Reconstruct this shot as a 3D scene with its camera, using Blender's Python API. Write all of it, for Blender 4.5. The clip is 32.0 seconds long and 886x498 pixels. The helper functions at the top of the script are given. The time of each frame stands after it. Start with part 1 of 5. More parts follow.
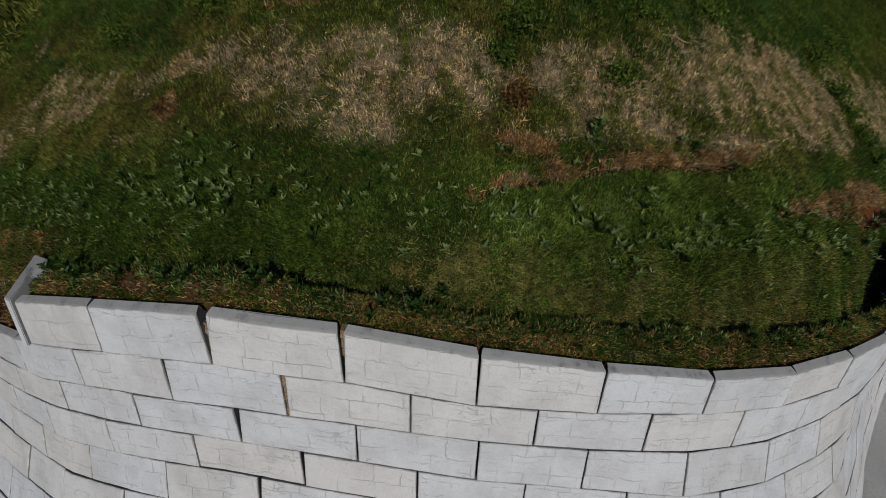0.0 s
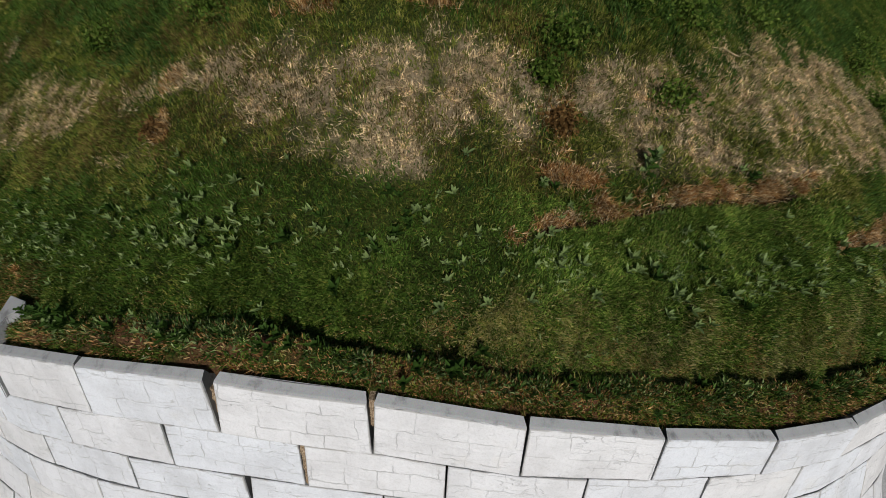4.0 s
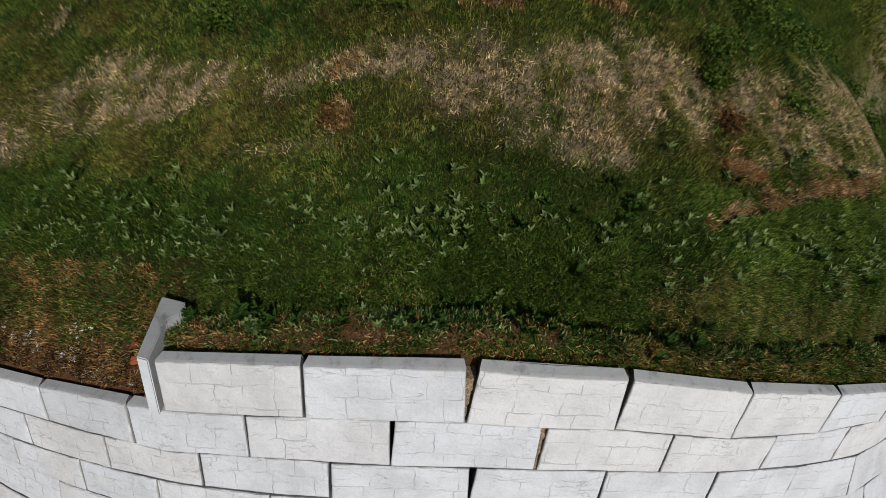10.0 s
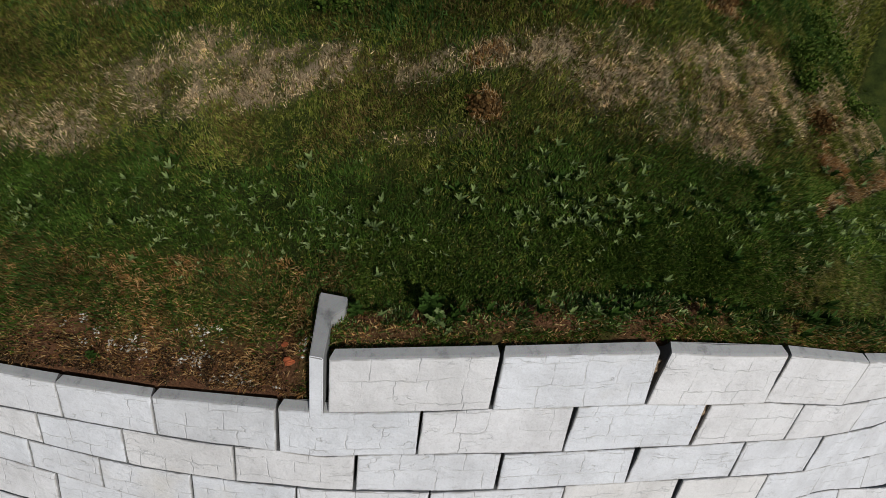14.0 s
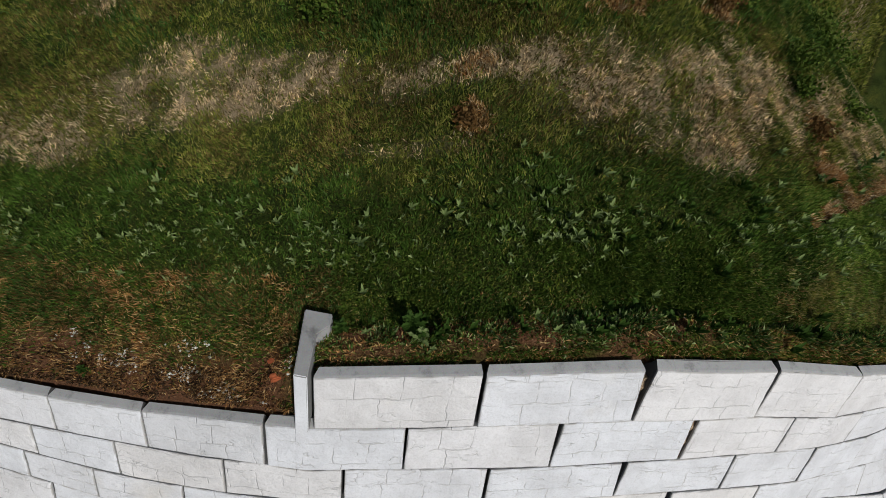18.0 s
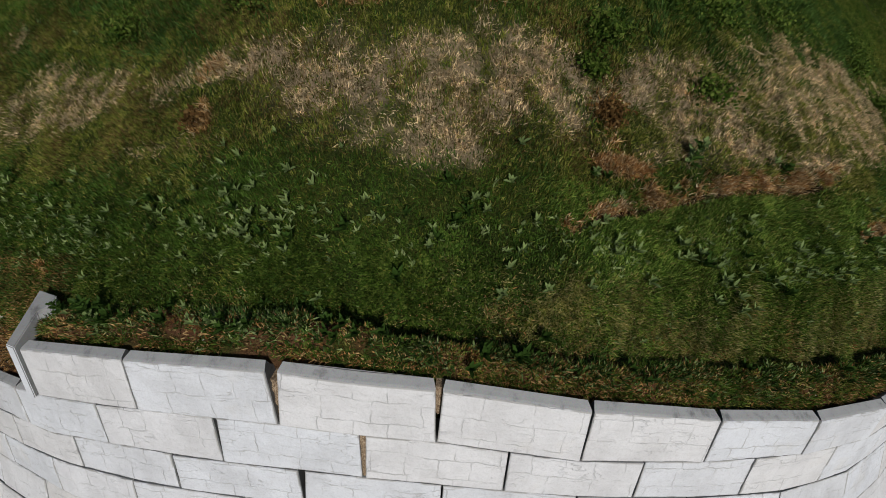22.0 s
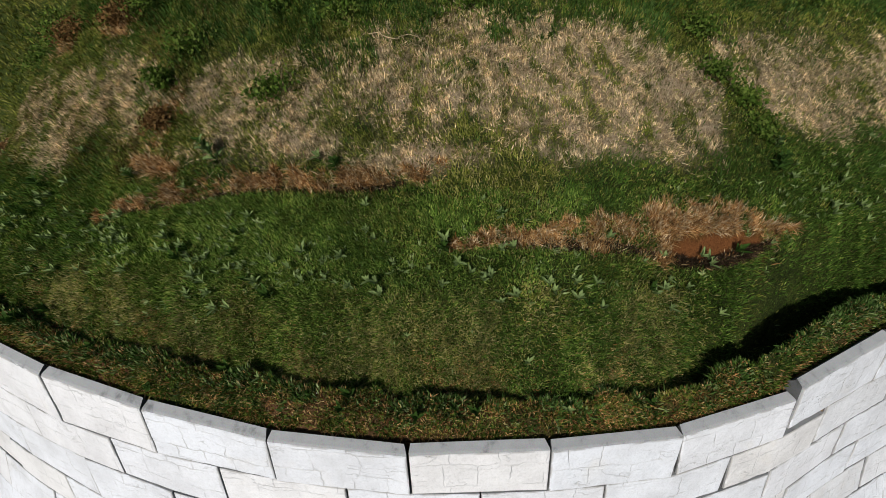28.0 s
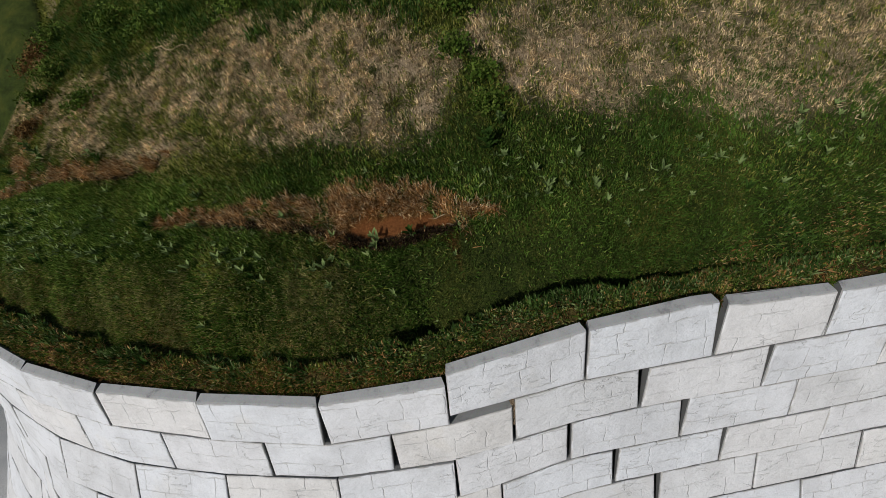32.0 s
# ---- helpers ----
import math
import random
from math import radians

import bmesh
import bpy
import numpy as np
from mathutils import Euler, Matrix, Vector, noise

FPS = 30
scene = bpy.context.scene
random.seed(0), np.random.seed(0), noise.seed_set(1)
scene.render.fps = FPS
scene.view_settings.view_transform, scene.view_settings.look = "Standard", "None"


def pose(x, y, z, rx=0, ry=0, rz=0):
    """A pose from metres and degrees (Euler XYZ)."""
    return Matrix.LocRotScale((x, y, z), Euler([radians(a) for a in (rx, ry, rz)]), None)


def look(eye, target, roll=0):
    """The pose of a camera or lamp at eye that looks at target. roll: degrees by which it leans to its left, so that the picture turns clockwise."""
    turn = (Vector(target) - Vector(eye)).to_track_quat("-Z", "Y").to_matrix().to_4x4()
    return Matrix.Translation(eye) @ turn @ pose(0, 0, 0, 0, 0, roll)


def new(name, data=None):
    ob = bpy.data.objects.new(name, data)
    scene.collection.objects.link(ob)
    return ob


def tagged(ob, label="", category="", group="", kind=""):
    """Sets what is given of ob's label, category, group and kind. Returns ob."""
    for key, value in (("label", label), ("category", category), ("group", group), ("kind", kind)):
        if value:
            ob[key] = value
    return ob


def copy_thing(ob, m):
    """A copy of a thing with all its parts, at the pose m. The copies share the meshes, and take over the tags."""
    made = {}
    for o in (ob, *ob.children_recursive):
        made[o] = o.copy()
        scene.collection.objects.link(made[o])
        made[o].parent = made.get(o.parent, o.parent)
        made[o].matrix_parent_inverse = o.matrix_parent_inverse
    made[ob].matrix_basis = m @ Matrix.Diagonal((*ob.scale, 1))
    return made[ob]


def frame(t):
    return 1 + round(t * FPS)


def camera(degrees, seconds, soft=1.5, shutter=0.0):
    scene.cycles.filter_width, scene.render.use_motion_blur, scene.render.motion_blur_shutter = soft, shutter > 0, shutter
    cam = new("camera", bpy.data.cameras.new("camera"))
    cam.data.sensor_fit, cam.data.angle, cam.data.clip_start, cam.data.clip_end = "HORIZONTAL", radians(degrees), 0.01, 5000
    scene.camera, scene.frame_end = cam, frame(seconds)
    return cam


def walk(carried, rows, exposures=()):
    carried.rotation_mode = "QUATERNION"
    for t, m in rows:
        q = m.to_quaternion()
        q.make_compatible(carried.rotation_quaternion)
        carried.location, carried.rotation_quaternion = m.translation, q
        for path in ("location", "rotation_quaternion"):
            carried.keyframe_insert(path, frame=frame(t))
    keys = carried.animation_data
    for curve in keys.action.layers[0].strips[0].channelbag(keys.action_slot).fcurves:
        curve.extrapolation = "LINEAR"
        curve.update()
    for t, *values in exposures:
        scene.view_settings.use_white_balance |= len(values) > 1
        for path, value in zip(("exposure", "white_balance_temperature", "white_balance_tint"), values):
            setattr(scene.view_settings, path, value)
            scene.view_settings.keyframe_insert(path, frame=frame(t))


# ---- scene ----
# camera and its flight
cam = camera(88.85, 32.0, soft=0.85)
walk(cam, [
    (0.0, pose(0.084, -2.713, 2.545, 59.24, 0.02, 8.20)),
    (0.5, pose(0.053, -2.463, 2.651, 58.51, 0.19, 8.36)),
    (1.0, pose(0.045, -2.314, 2.667, 58.05, 0.32, 8.48)),
    (1.5, pose(0.044, -2.196, 2.696, 57.64, 0.44, 8.62)),
    (2.0, pose(0.019, -2.101, 2.739, 57.26, 0.42, 8.64)),
    (2.5, pose(-0.025, -2.049, 2.780, 57.04, 0.28, 8.51)),
    (4.5, pose(-0.580, -2.132, 2.731, 57.29, -1.02, 6.22)),
    (5.0, pose(-0.772, -2.187, 2.702, 57.49, -1.42, 5.52)),
    (5.5, pose(-0.970, -2.220, 2.680, 57.61, -1.90, 4.69)),
    (6.0, pose(-1.151, -2.261, 2.659, 57.81, -2.28, 3.94)),
    (6.5, pose(-1.328, -2.304, 2.632, 58.01, -2.62, 3.21)),
    (7.0, pose(-1.525, -2.326, 2.626, 58.11, -3.04, 2.42)),
    (7.5, pose(-1.748, -2.342, 2.645, 58.09, -3.45, 1.55)),
    (8.0, pose(-1.982, -2.336, 2.663, 58.01, -3.95, 0.63)),
    (8.5, pose(-2.217, -2.341, 2.682, 57.96, -4.41, -0.26)),
    (9.0, pose(-2.461, -2.351, 2.681, 58.02, -4.86, -1.16)),
    (9.5, pose(-2.694, -2.360, 2.604, 58.32, -5.33, -2.06)),
    (10.0, pose(-2.904, -2.363, 2.540, 58.64, -5.62, -2.90)),
    (10.5, pose(-3.118, -2.366, 2.512, 58.75, -6.11, -3.72)),
    (11.0, pose(-3.317, -2.372, 2.494, 58.85, -6.34, -4.47)),
    (11.5, pose(-3.528, -2.357, 2.471, 58.92, -6.72, -5.22)),
    (12.0, pose(-3.804, -2.345, 2.424, 58.99, -7.27, -6.37)),
    (12.5, pose(-4.079, -2.316, 2.350, 59.16, -7.92, -7.49)),
    (13.0, pose(-4.339, -2.299, 2.280, 59.40, -8.27, -8.54)),
    (13.5, pose(-4.559, -2.265, 2.227, 59.51, -8.76, -9.40)),
    (14.0, pose(-4.783, -2.186, 2.244, 59.30, -9.16, -10.33)),
    (14.5, pose(-4.992, -2.121, 2.243, 59.14, -9.60, -11.16)),
    (16.5, pose(-5.304, -1.958, 2.364, 58.08, -10.13, -12.48)),
    (17.0, pose(-5.184, -1.970, 2.393, 57.99, -9.89, -12.02)),
    (17.5, pose(-4.983, -2.017, 2.411, 57.95, -9.39, -11.21)),
    (18.0, pose(-4.621, -2.086, 2.430, 58.03, -8.57, -9.78)),
    (18.5, pose(-4.218, -2.166, 2.459, 58.15, -7.72, -8.14)),
    (19.0, pose(-3.773, -2.261, 2.472, 58.32, -6.86, -6.39)),
    (19.5, pose(-3.383, -2.334, 2.503, 58.46, -6.05, -4.80)),
    (20.0, pose(-2.903, -2.368, 2.524, 58.60, -5.14, -2.88)),
    (20.5, pose(-2.459, -2.369, 2.529, 58.67, -4.39, -1.11)),
    (21.0, pose(-1.953, -2.350, 2.563, 58.36, -3.58, 0.80)),
    (21.5, pose(-1.502, -2.301, 2.604, 58.10, -2.70, 2.56)),
    (22.0, pose(-1.019, -2.237, 2.635, 57.87, -1.83, 4.41)),
    (22.5, pose(-0.590, -2.171, 2.651, 57.82, -1.03, 6.16)),
    (23.0, pose(-0.098, -2.107, 2.672, 57.98, -0.14, 8.08)),
    (23.5, pose(0.327, -2.058, 2.673, 58.09, 0.67, 9.71)),
    (24.0, pose(0.806, -1.959, 2.653, 58.10, 1.55, 11.62)),
    (24.5, pose(1.246, -1.867, 2.612, 58.37, 2.34, 13.48)),
    (25.0, pose(1.773, -1.781, 2.532, 58.77, 3.35, 15.62)),
    (25.5, pose(2.269, -1.659, 2.455, 59.30, 4.40, 17.97)),
    (27.5, pose(4.237, -0.968, 2.197, 61.74, 8.00, 26.27)),
    (28.0, pose(4.717, -0.756, 2.090, 62.29, 8.77, 28.21)),
    (28.5, pose(5.145, -0.554, 1.999, 62.50, 9.50, 30.05)),
    (29.0, pose(5.603, -0.334, 1.895, 62.66, 10.37, 31.95)),
    (29.5, pose(5.985, -0.141, 1.790, 62.96, 11.11, 33.65)),
    (30.0, pose(6.386, 0.090, 1.692, 63.21, 11.89, 35.48)),
    (30.5, pose(6.789, 0.343, 1.593, 63.46, 12.65, 37.37)),
    (31.0, pose(7.213, 0.630, 1.513, 63.66, 13.52, 39.41)),
    (31.5, pose(7.649, 0.937, 1.409, 64.01, 14.44, 41.61)),
    (32.0, pose(8.044, 1.274, 1.290, 64.43, 15.31, 43.72)),
], exposures=((0, -0.63), (1, -0.32), (2, -0.03), (4.5, 0.05), (9, 0.0), (13, -0.08), (17, 0.05), (20, -0.1), (22, -0.13), (24, 0.02), (25.5, 0.14), (28, 0.29), (30, 0.15), (32, -0.02)))

# sky and sun: low sun behind the flight, clear sky
SUN_DIR = Vector((0.21, -0.91, 0.36)).normalized()      # towards the sun
world = bpy.data.worlds.new("sky")
scene.world = world
world.use_nodes = True
wn = world.node_tree.nodes
sky = wn.new("ShaderNodeTexSky")
sky.sky_type = 'NISHITA'
sky.sun_disc = False
sky.sun_elevation = math.asin(SUN_DIR.z)
sky.sun_rotation = math.atan2(SUN_DIR.x, SUN_DIR.y)
wn["Background"].inputs["Strength"].default_value = 0.055
world.node_tree.links.new(sky.outputs[0], wn["Background"].inputs[0])
sun = new("sun", bpy.data.lights.new("sun", 'SUN'))
sun.data.energy = 2.7
sun.data.angle = radians(0.5)
sun.data.color = (1.0, 0.985, 0.95)
sun.matrix_world = look(SUN_DIR * 40, (0, 0, 0))


# ---- materials ----
def mat(name, rough=0.9, spec=0.3):
    m = bpy.data.materials.new(name)
    m.use_nodes = True
    b = m.node_tree.nodes["Principled BSDF"]
    b.inputs["Roughness"].default_value = rough
    b.inputs["Specular IOR Level"].default_value = spec
    return m, m.node_tree.nodes, m.node_tree.links, b


def ramp(n, stops):
    r = n.new("ShaderNodeValToRGB")
    e = r.color_ramp.elements
    while len(e) < len(stops):
        e.new(0.5)
    for k, (at, col) in enumerate(stops):
        e[k].position = at
        e[k].color = (*col, 1)
    return r


def noise_tex(n, l, scale, detail=5, rough=0.6, vec=None):
    t = n.new("ShaderNodeTexNoise")
    t.inputs["Scale"].default_value = scale
    t.inputs["Detail"].default_value = detail
    t.inputs["Roughness"].default_value = rough
    if vec:
        l.new(vec, t.inputs["Vector"])
    return t


def mixc(n, l, fac, a, b, mode='MIX'):
    m = n.new("ShaderNodeMix")
    m.data_type, m.blend_type = 'RGBA', mode
    for sock, v in ((m.inputs[0], fac), (m.inputs[6], a), (m.inputs[7], b)):
        if isinstance(v, (int, float)):
            sock.default_value = v
        elif isinstance(v, tuple):
            sock.default_value = (*v, 1)
        else:
            l.new(v, sock)
    return m.outputs[2]


def bump(n, l, b, height, strength=0.3, dist=0.01):
    k = n.new("ShaderNodeBump")
    k.inputs["Strength"].default_value = strength
    k.inputs["Distance"].default_value = dist
    l.new(height, k.inputs["Height"])
    l.new(k.outputs[0], b.inputs["Normal"])


def painted_concrete():
    """White limewashed cast-stone face: slight tint per block, chalky mottling, fine dark veins, faint rain streaks."""
    m, n, l, b = mat("white_cast_stone", 0.85, 0.25)
    geo = n.new("ShaderNodeNewGeometry")
    inf = n.new("ShaderNodeObjectInfo")
    tint = ramp(n, [(0.0, (0.77, 0.785, 0.825)), (0.45, (0.755, 0.76, 0.79)), (0.62, (0.785, 0.78, 0.80)), (0.8, (0.77, 0.75, 0.74)), (1.0, (0.715, 0.72, 0.745))])
    l.new(inf.outputs["Random"], tint.inputs[0])
    big = noise_tex(n, l, 2.2, 6, 0.65, geo.outputs["Position"])
    mott = ramp(n, [(0.32, (0.83, 0.825, 0.82)), (0.58, (1, 1, 1))])
    l.new(big.outputs[0], mott.inputs[0])
    c = mixc(n, l, 1.0, tint.outputs[0], mott.outputs[0], 'MULTIPLY')
    fine = noise_tex(n, l, 55, 4, 0.7, geo.outputs["Position"])
    fr = ramp(n, [(0.32, (0.70, 0.69, 0.67)), (0.52, (1, 1, 1))])
    l.new(fine.outputs[0], fr.inputs[0])
    c = mixc(n, l, 0.32, c, fr.outputs[0], 'MULTIPLY')
    # rust-brown stains in spots
    st = noise_tex(n, l, 0.9, 4, 0.6, geo.outputs["Position"])
    sr = ramp(n, [(0.62, (1, 1, 1)), (0.80, (0.93, 0.87, 0.76))])
    l.new(st.outputs[0], sr.inputs[0])
    c = mixc(n, l, 0.8, c, sr.outputs[0], 'MULTIPLY')
    # moulded joints of mock ashlar and wavering split ledges, crisp and broken
    wash = n.new("ShaderNodeAttribute")
    wash.attribute_name = "wash"
    slow = noise_tex(n, l, 4.5, 3, 0.55, wash.outputs["Vector"])
    quick = noise_tex(n, l, 26, 3, 0.6, wash.outputs["Vector"])
    at = wash.outputs["Vector"]
    for tex, amp in ((slow, 0.095), (quick, 0.022)):
        add = n.new("ShaderNodeVectorMath")
        add.operation = 'MULTIPLY_ADD'
        l.new(tex.outputs["Color"], add.inputs[0])
        add.inputs[1].default_value = (amp, amp, 0)
        l.new(at, add.inputs[2])
        at = add.outputs[0]
    bond = n.new("ShaderNodeTexBrick")
    bond.offset, bond.squash, bond.squash_frequency = 0.37, 0.7, 2
    for key, val in (("Scale", 1.0), ("Mortar Size", 0.008), ("Mortar Smooth", 1.0), ("Brick Width", 0.37), ("Row Height", 0.215)):
        bond.inputs[key].default_value = val
    l.new(at, bond.inputs["Vector"])
    gate = noise_tex(n, l, 5.0, 2, 0.5, wash.outputs["Vector"])
    gr = ramp(n, [(0.40, (0.03, 0.03, 0.03)), (0.64, (1, 1, 1))])
    l.new(gate.outputs[0], gr.inputs[0])
    flat = n.new("ShaderNodeVectorMath")
    flat.operation = 'MULTIPLY'
    flat.inputs[1].default_value = (2.6, 9.0, 1.0)
    l.new(at, flat.inputs[0])
    strata = noise_tex(n, l, 1.0, 3, 0.5, flat.outputs[0])
    sl = ramp(n, [(0.476, (0, 0, 0)), (0.484, (1, 1, 1)), (0.494, (0, 0, 0))])
    l.new(strata.outputs[0], sl.inputs[0])
    gate2 = noise_tex(n, l, 3.2, 2, 0.5, wash.outputs["Vector"])
    gr2 = ramp(n, [(0.50, (0, 0, 0)), (0.64, (1, 1, 1))])
    l.new(gate2.outputs[0], gr2.inputs[0])
    one = mixc(n, l, 1.0, bond.outputs["Fac"], gr.outputs[0], 'MULTIPLY')
    two = mixc(n, l, 1.0, sl.outputs[0], gr2.outputs[0], 'MULTIPLY')
    lines = mixc(n, l, 1.0, one, two, 'LIGHTEN')
    c2 = mixc(n, l, lines, c, (0.61, 0.605, 0.60))
    # darker tone in broken flecks along the worn arrises
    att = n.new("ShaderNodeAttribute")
    att.attribute_name = "arris_tone"
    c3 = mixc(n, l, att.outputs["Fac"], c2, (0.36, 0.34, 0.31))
    rise = n.new("ShaderNodeMath")
    rise.operation = 'MULTIPLY_ADD'
    l.new(lines, rise.inputs[0])
    rise.inputs[1].default_value = -3.2
    # tooled ripples of the split face
    tool = n.new("ShaderNodeVectorMath")
    tool.operation = 'MULTIPLY'
    tool.inputs[1].default_value = (1.0, 1.7, 1.0)
    l.new(at, tool.inputs[0])
    chisel = noise_tex(n, l, 11, 4, 0.55, tool.outputs[0])
    both = n.new("ShaderNodeMath")
    both.operation = 'MULTIPLY_ADD'
    l.new(chisel.outputs[0], both.inputs[0])
    both.inputs[1].default_value = 5.0
    l.new(fine.outputs[0], both.inputs[2])
    l.new(both.outputs[0], rise.inputs[2])
    l.new(c3, b.inputs["Base Color"])
    bump(n, l, b, rise.outputs[0], 0.6, 0.005)
    return m


def bare_concrete(name, tone):
    m, n, l, b = mat(name, 0.9, 0.25)
    geo = n.new("ShaderNodeNewGeometry")
    a = noise_tex(n, l, 7, 6, 0.7, geo.outputs["Position"])
    r = ramp(n, [(at, (tone * k, tone * k, tone * k * 0.99)) for at, k in ((0.30, 0.50), (0.46, 0.92), (0.75, 1.06))])
    l.new(a.outputs[0], r.inputs[0])
    f = noise_tex(n, l, 120, 3, 0.6, geo.outputs["Position"])
    c = mixc(n, l, 0.35, r.outputs[0], f.outputs["Color"], 'OVERLAY')
    l.new(c, b.inputs["Base Color"])
    bump(n, l, b, f.outputs[0], 0.4, 0.003)
    return m


def sand_mat():
    m, n, l, b = mat("sandy_mortar", 0.95, 0.15)
    geo = n.new("ShaderNodeNewGeometry")
    a = noise_tex(n, l, 90, 4, 0.7, geo.outputs["Position"])
    r = ramp(n, [(0.34, (0.10, 0.065, 0.04)), (0.5, (0.33, 0.235, 0.15)), (0.64, (0.58, 0.46, 0.33))])
    l.new(a.outputs[0], r.inputs[0])
    l.new(r.outputs[0], b.inputs["Base Color"])
    bump(n, l, b, a.outputs[0], 0.9, 0.01)
    return m


def blade_mat(name, cols, rough=0.6, trans=0.25, patchy=0.35):
    """Grass or leaf: one of several tones a blade, paler towards nothing, with a little light passing through."""
    m, n, l, b = mat(name, rough, 0.04)
    geo = n.new("ShaderNodeNewGeometry")
    r = ramp(n, [(k / (len(cols) - 1), c) for k, c in enumerate(cols)])
    l.new(geo.outputs["Random Per Island"], r.inputs[0])
    a = noise_tex(n, l, 1.3, 3, 0.6, geo.outputs["Position"])
    ar = ramp(n, [(0.35, (0.72, 0.74, 0.70)), (0.65, (1.15, 1.12, 1.05))])
    l.new(a.outputs[0], ar.inputs[0])
    c = mixc(n, l, 0.8, r.outputs[0], ar.outputs[0], 'MULTIPLY')
    tuft = noise_tex(n, l, 11, 4, 0.65, geo.outputs["Position"])
    tr = ramp(n, [(0.36, (1 - patchy, 1 - patchy * 0.95, 1 - patchy)), (0.50, (0.98, 0.98, 0.98)), (0.64, (1 + patchy, 1 + patchy * 0.95, 1 + patchy * 0.8))])
    l.new(tuft.outputs[0], tr.inputs[0])
    c = mixc(n, l, 1.0, c, tr.outputs[0], 'MULTIPLY')
    l.new(c, b.inputs["Base Color"])
    if trans:
        t = n.new("ShaderNodeBsdfTranslucent")
        l.new(c, t.inputs[0])
        mx = n.new("ShaderNodeMixShader")
        mx.inputs[0].default_value = trans
        out = n["Material Output"]
        l.new(b.outputs[0], mx.inputs[1])
        l.new(t.outputs[0], mx.inputs[2])
        l.new(mx.outputs[0], out.inputs[0])
    return m


def soil_mat():
    """Ground under the grass: thatch and dark earth, red-brown clay where the mask of bare soil says so."""
    m, n, l, b = mat("earth", 0.95, 0.15)
    geo = n.new("ShaderNodeNewGeometry")
    att = n.new("ShaderNodeAttribute")
    att.attribute_name = "cover"
    sep = n.new("ShaderNodeSeparateColor")
    l.new(att.outputs["Color"], sep.inputs[0])
    a = noise_tex(n, l, 42, 6, 0.8, geo.outputs["Position"])
    thatch = ramp(n, [(0.32, (0.010, 0.018, 0.003)), (0.48, (0.045, 0.062, 0.012)), (0.60, (0.10, 0.125, 0.028)), (0.74, (0.22, 0.20, 0.07))])
    l.new(a.outputs[0], thatch.inputs[0])
    broad = noise_tex(n, l, 1.1, 6, 0.7, geo.outputs["Position"])
    turf = ramp(n, [(0.36, (0.35, 0.42, 0.25)), (0.5, (0.8, 0.85, 0.7)), (0.66, (1.5, 1.25, 1.0))])
    l.new(broad.outputs[0], turf.inputs[0])
    straw = ramp(n, [(0.3, (0.17, 0.12, 0.068)), (0.5, (0.44, 0.33, 0.21)), (0.72, (0.62, 0.49, 0.335))])
    l.new(a.outputs[0], straw.inputs[0])
    clay = ramp(n, [(0.28, (0.06, 0.027, 0.013)), (0.5, (0.19, 0.086, 0.043)), (0.75, (0.34, 0.19, 0.11))])
    l.new(a.outputs[0], clay.inputs[0])
    rust = ramp(n, [(0.28, (0.11, 0.036, 0.011)), (0.6, (0.30, 0.115, 0.036))])
    l.new(a.outputs[0], rust.inputs[0])
    c = mixc(n, l, sep.outputs[0], mixc(n, l, 1.0, thatch.outputs[0], turf.outputs[0], 'MULTIPLY'), straw.outputs[0])
    c = mixc(n, l, sep.outputs[1], c, clay.outputs[0])
    c = mixc(n, l, sep.outputs[2], c, rust.outputs[0])
    l.new(c, b.inputs["Base Color"])
    f = noise_tex(n, l, 60, 5, 0.75, geo.outputs["Position"])
    bump(n, l, b, f.outputs[0], 1.0, 0.045)
    return m


def gravel_mat():
    m, n, l, b = mat("pale_gravel", 0.95, 0.2)
    geo = n.new("ShaderNodeNewGeometry")
    a = noise_tex(n, l, 45, 5, 0.75, geo.outputs["Position"])
    r = ramp(n, [(0.3, (0.40, 0.39, 0.37)), (0.5, (0.62, 0.61, 0.59)), (0.75, (0.78, 0.77, 0.75))])
    l.new(a.outputs[0], r.inputs[0])
    l.new(r.outputs[0], b.inputs["Base Color"])
    bump(n, l, b, a.outputs[0], 0.8, 0.02)
    return m


GRAVEL = gravel_mat()
WHITE, GREY, EARTH = painted_concrete(), bare_concrete("grey_concrete", 0.42), soil_mat()
PANEL = bare_concrete("weathered_concrete", 0.30)
FILL = bare_concrete("joint_shade_fill", 0.07)
SAND = sand_mat()
# darker copy of the grey concrete, paints shade into the joint faces
JOINT_SHADE = bare_concrete("joint_shade_concrete", 0.15)
LUSH = blade_mat("lush_grass", [(0.040, 0.084, 0.011), (0.061, 0.119, 0.018), (0.081, 0.146, 0.025), (0.116, 0.180, 0.040)])
OLIVE = blade_mat("olive_grass", [(0.102, 0.130, 0.017), (0.157, 0.183, 0.031), (0.210, 0.218, 0.050), (0.290, 0.268, 0.087)], 0.6, 0.25, 0.5)
STRAW = blade_mat("straw_grass", [(0.302, 0.213, 0.118), (0.515, 0.386, 0.235), (0.694, 0.543, 0.353), (0.851, 0.694, 0.470)], 0.7, 0.25, 0.6)
RUST = blade_mat("rust_grass", [(0.12, 0.050, 0.017), (0.32, 0.160, 0.058), (0.50, 0.290, 0.122), (0.66, 0.455, 0.230)], 0.7)
WEED = blade_mat("broad_weed", [(0.028, 0.060, 0.012), (0.055, 0.108, 0.022), (0.100, 0.170, 0.045)], 0.5)
ROSETTE = blade_mat("grey_green_leaf", [(0.14, 0.20, 0.068), (0.22, 0.29, 0.115), (0.34, 0.41, 0.19)], 0.45, 0.15)
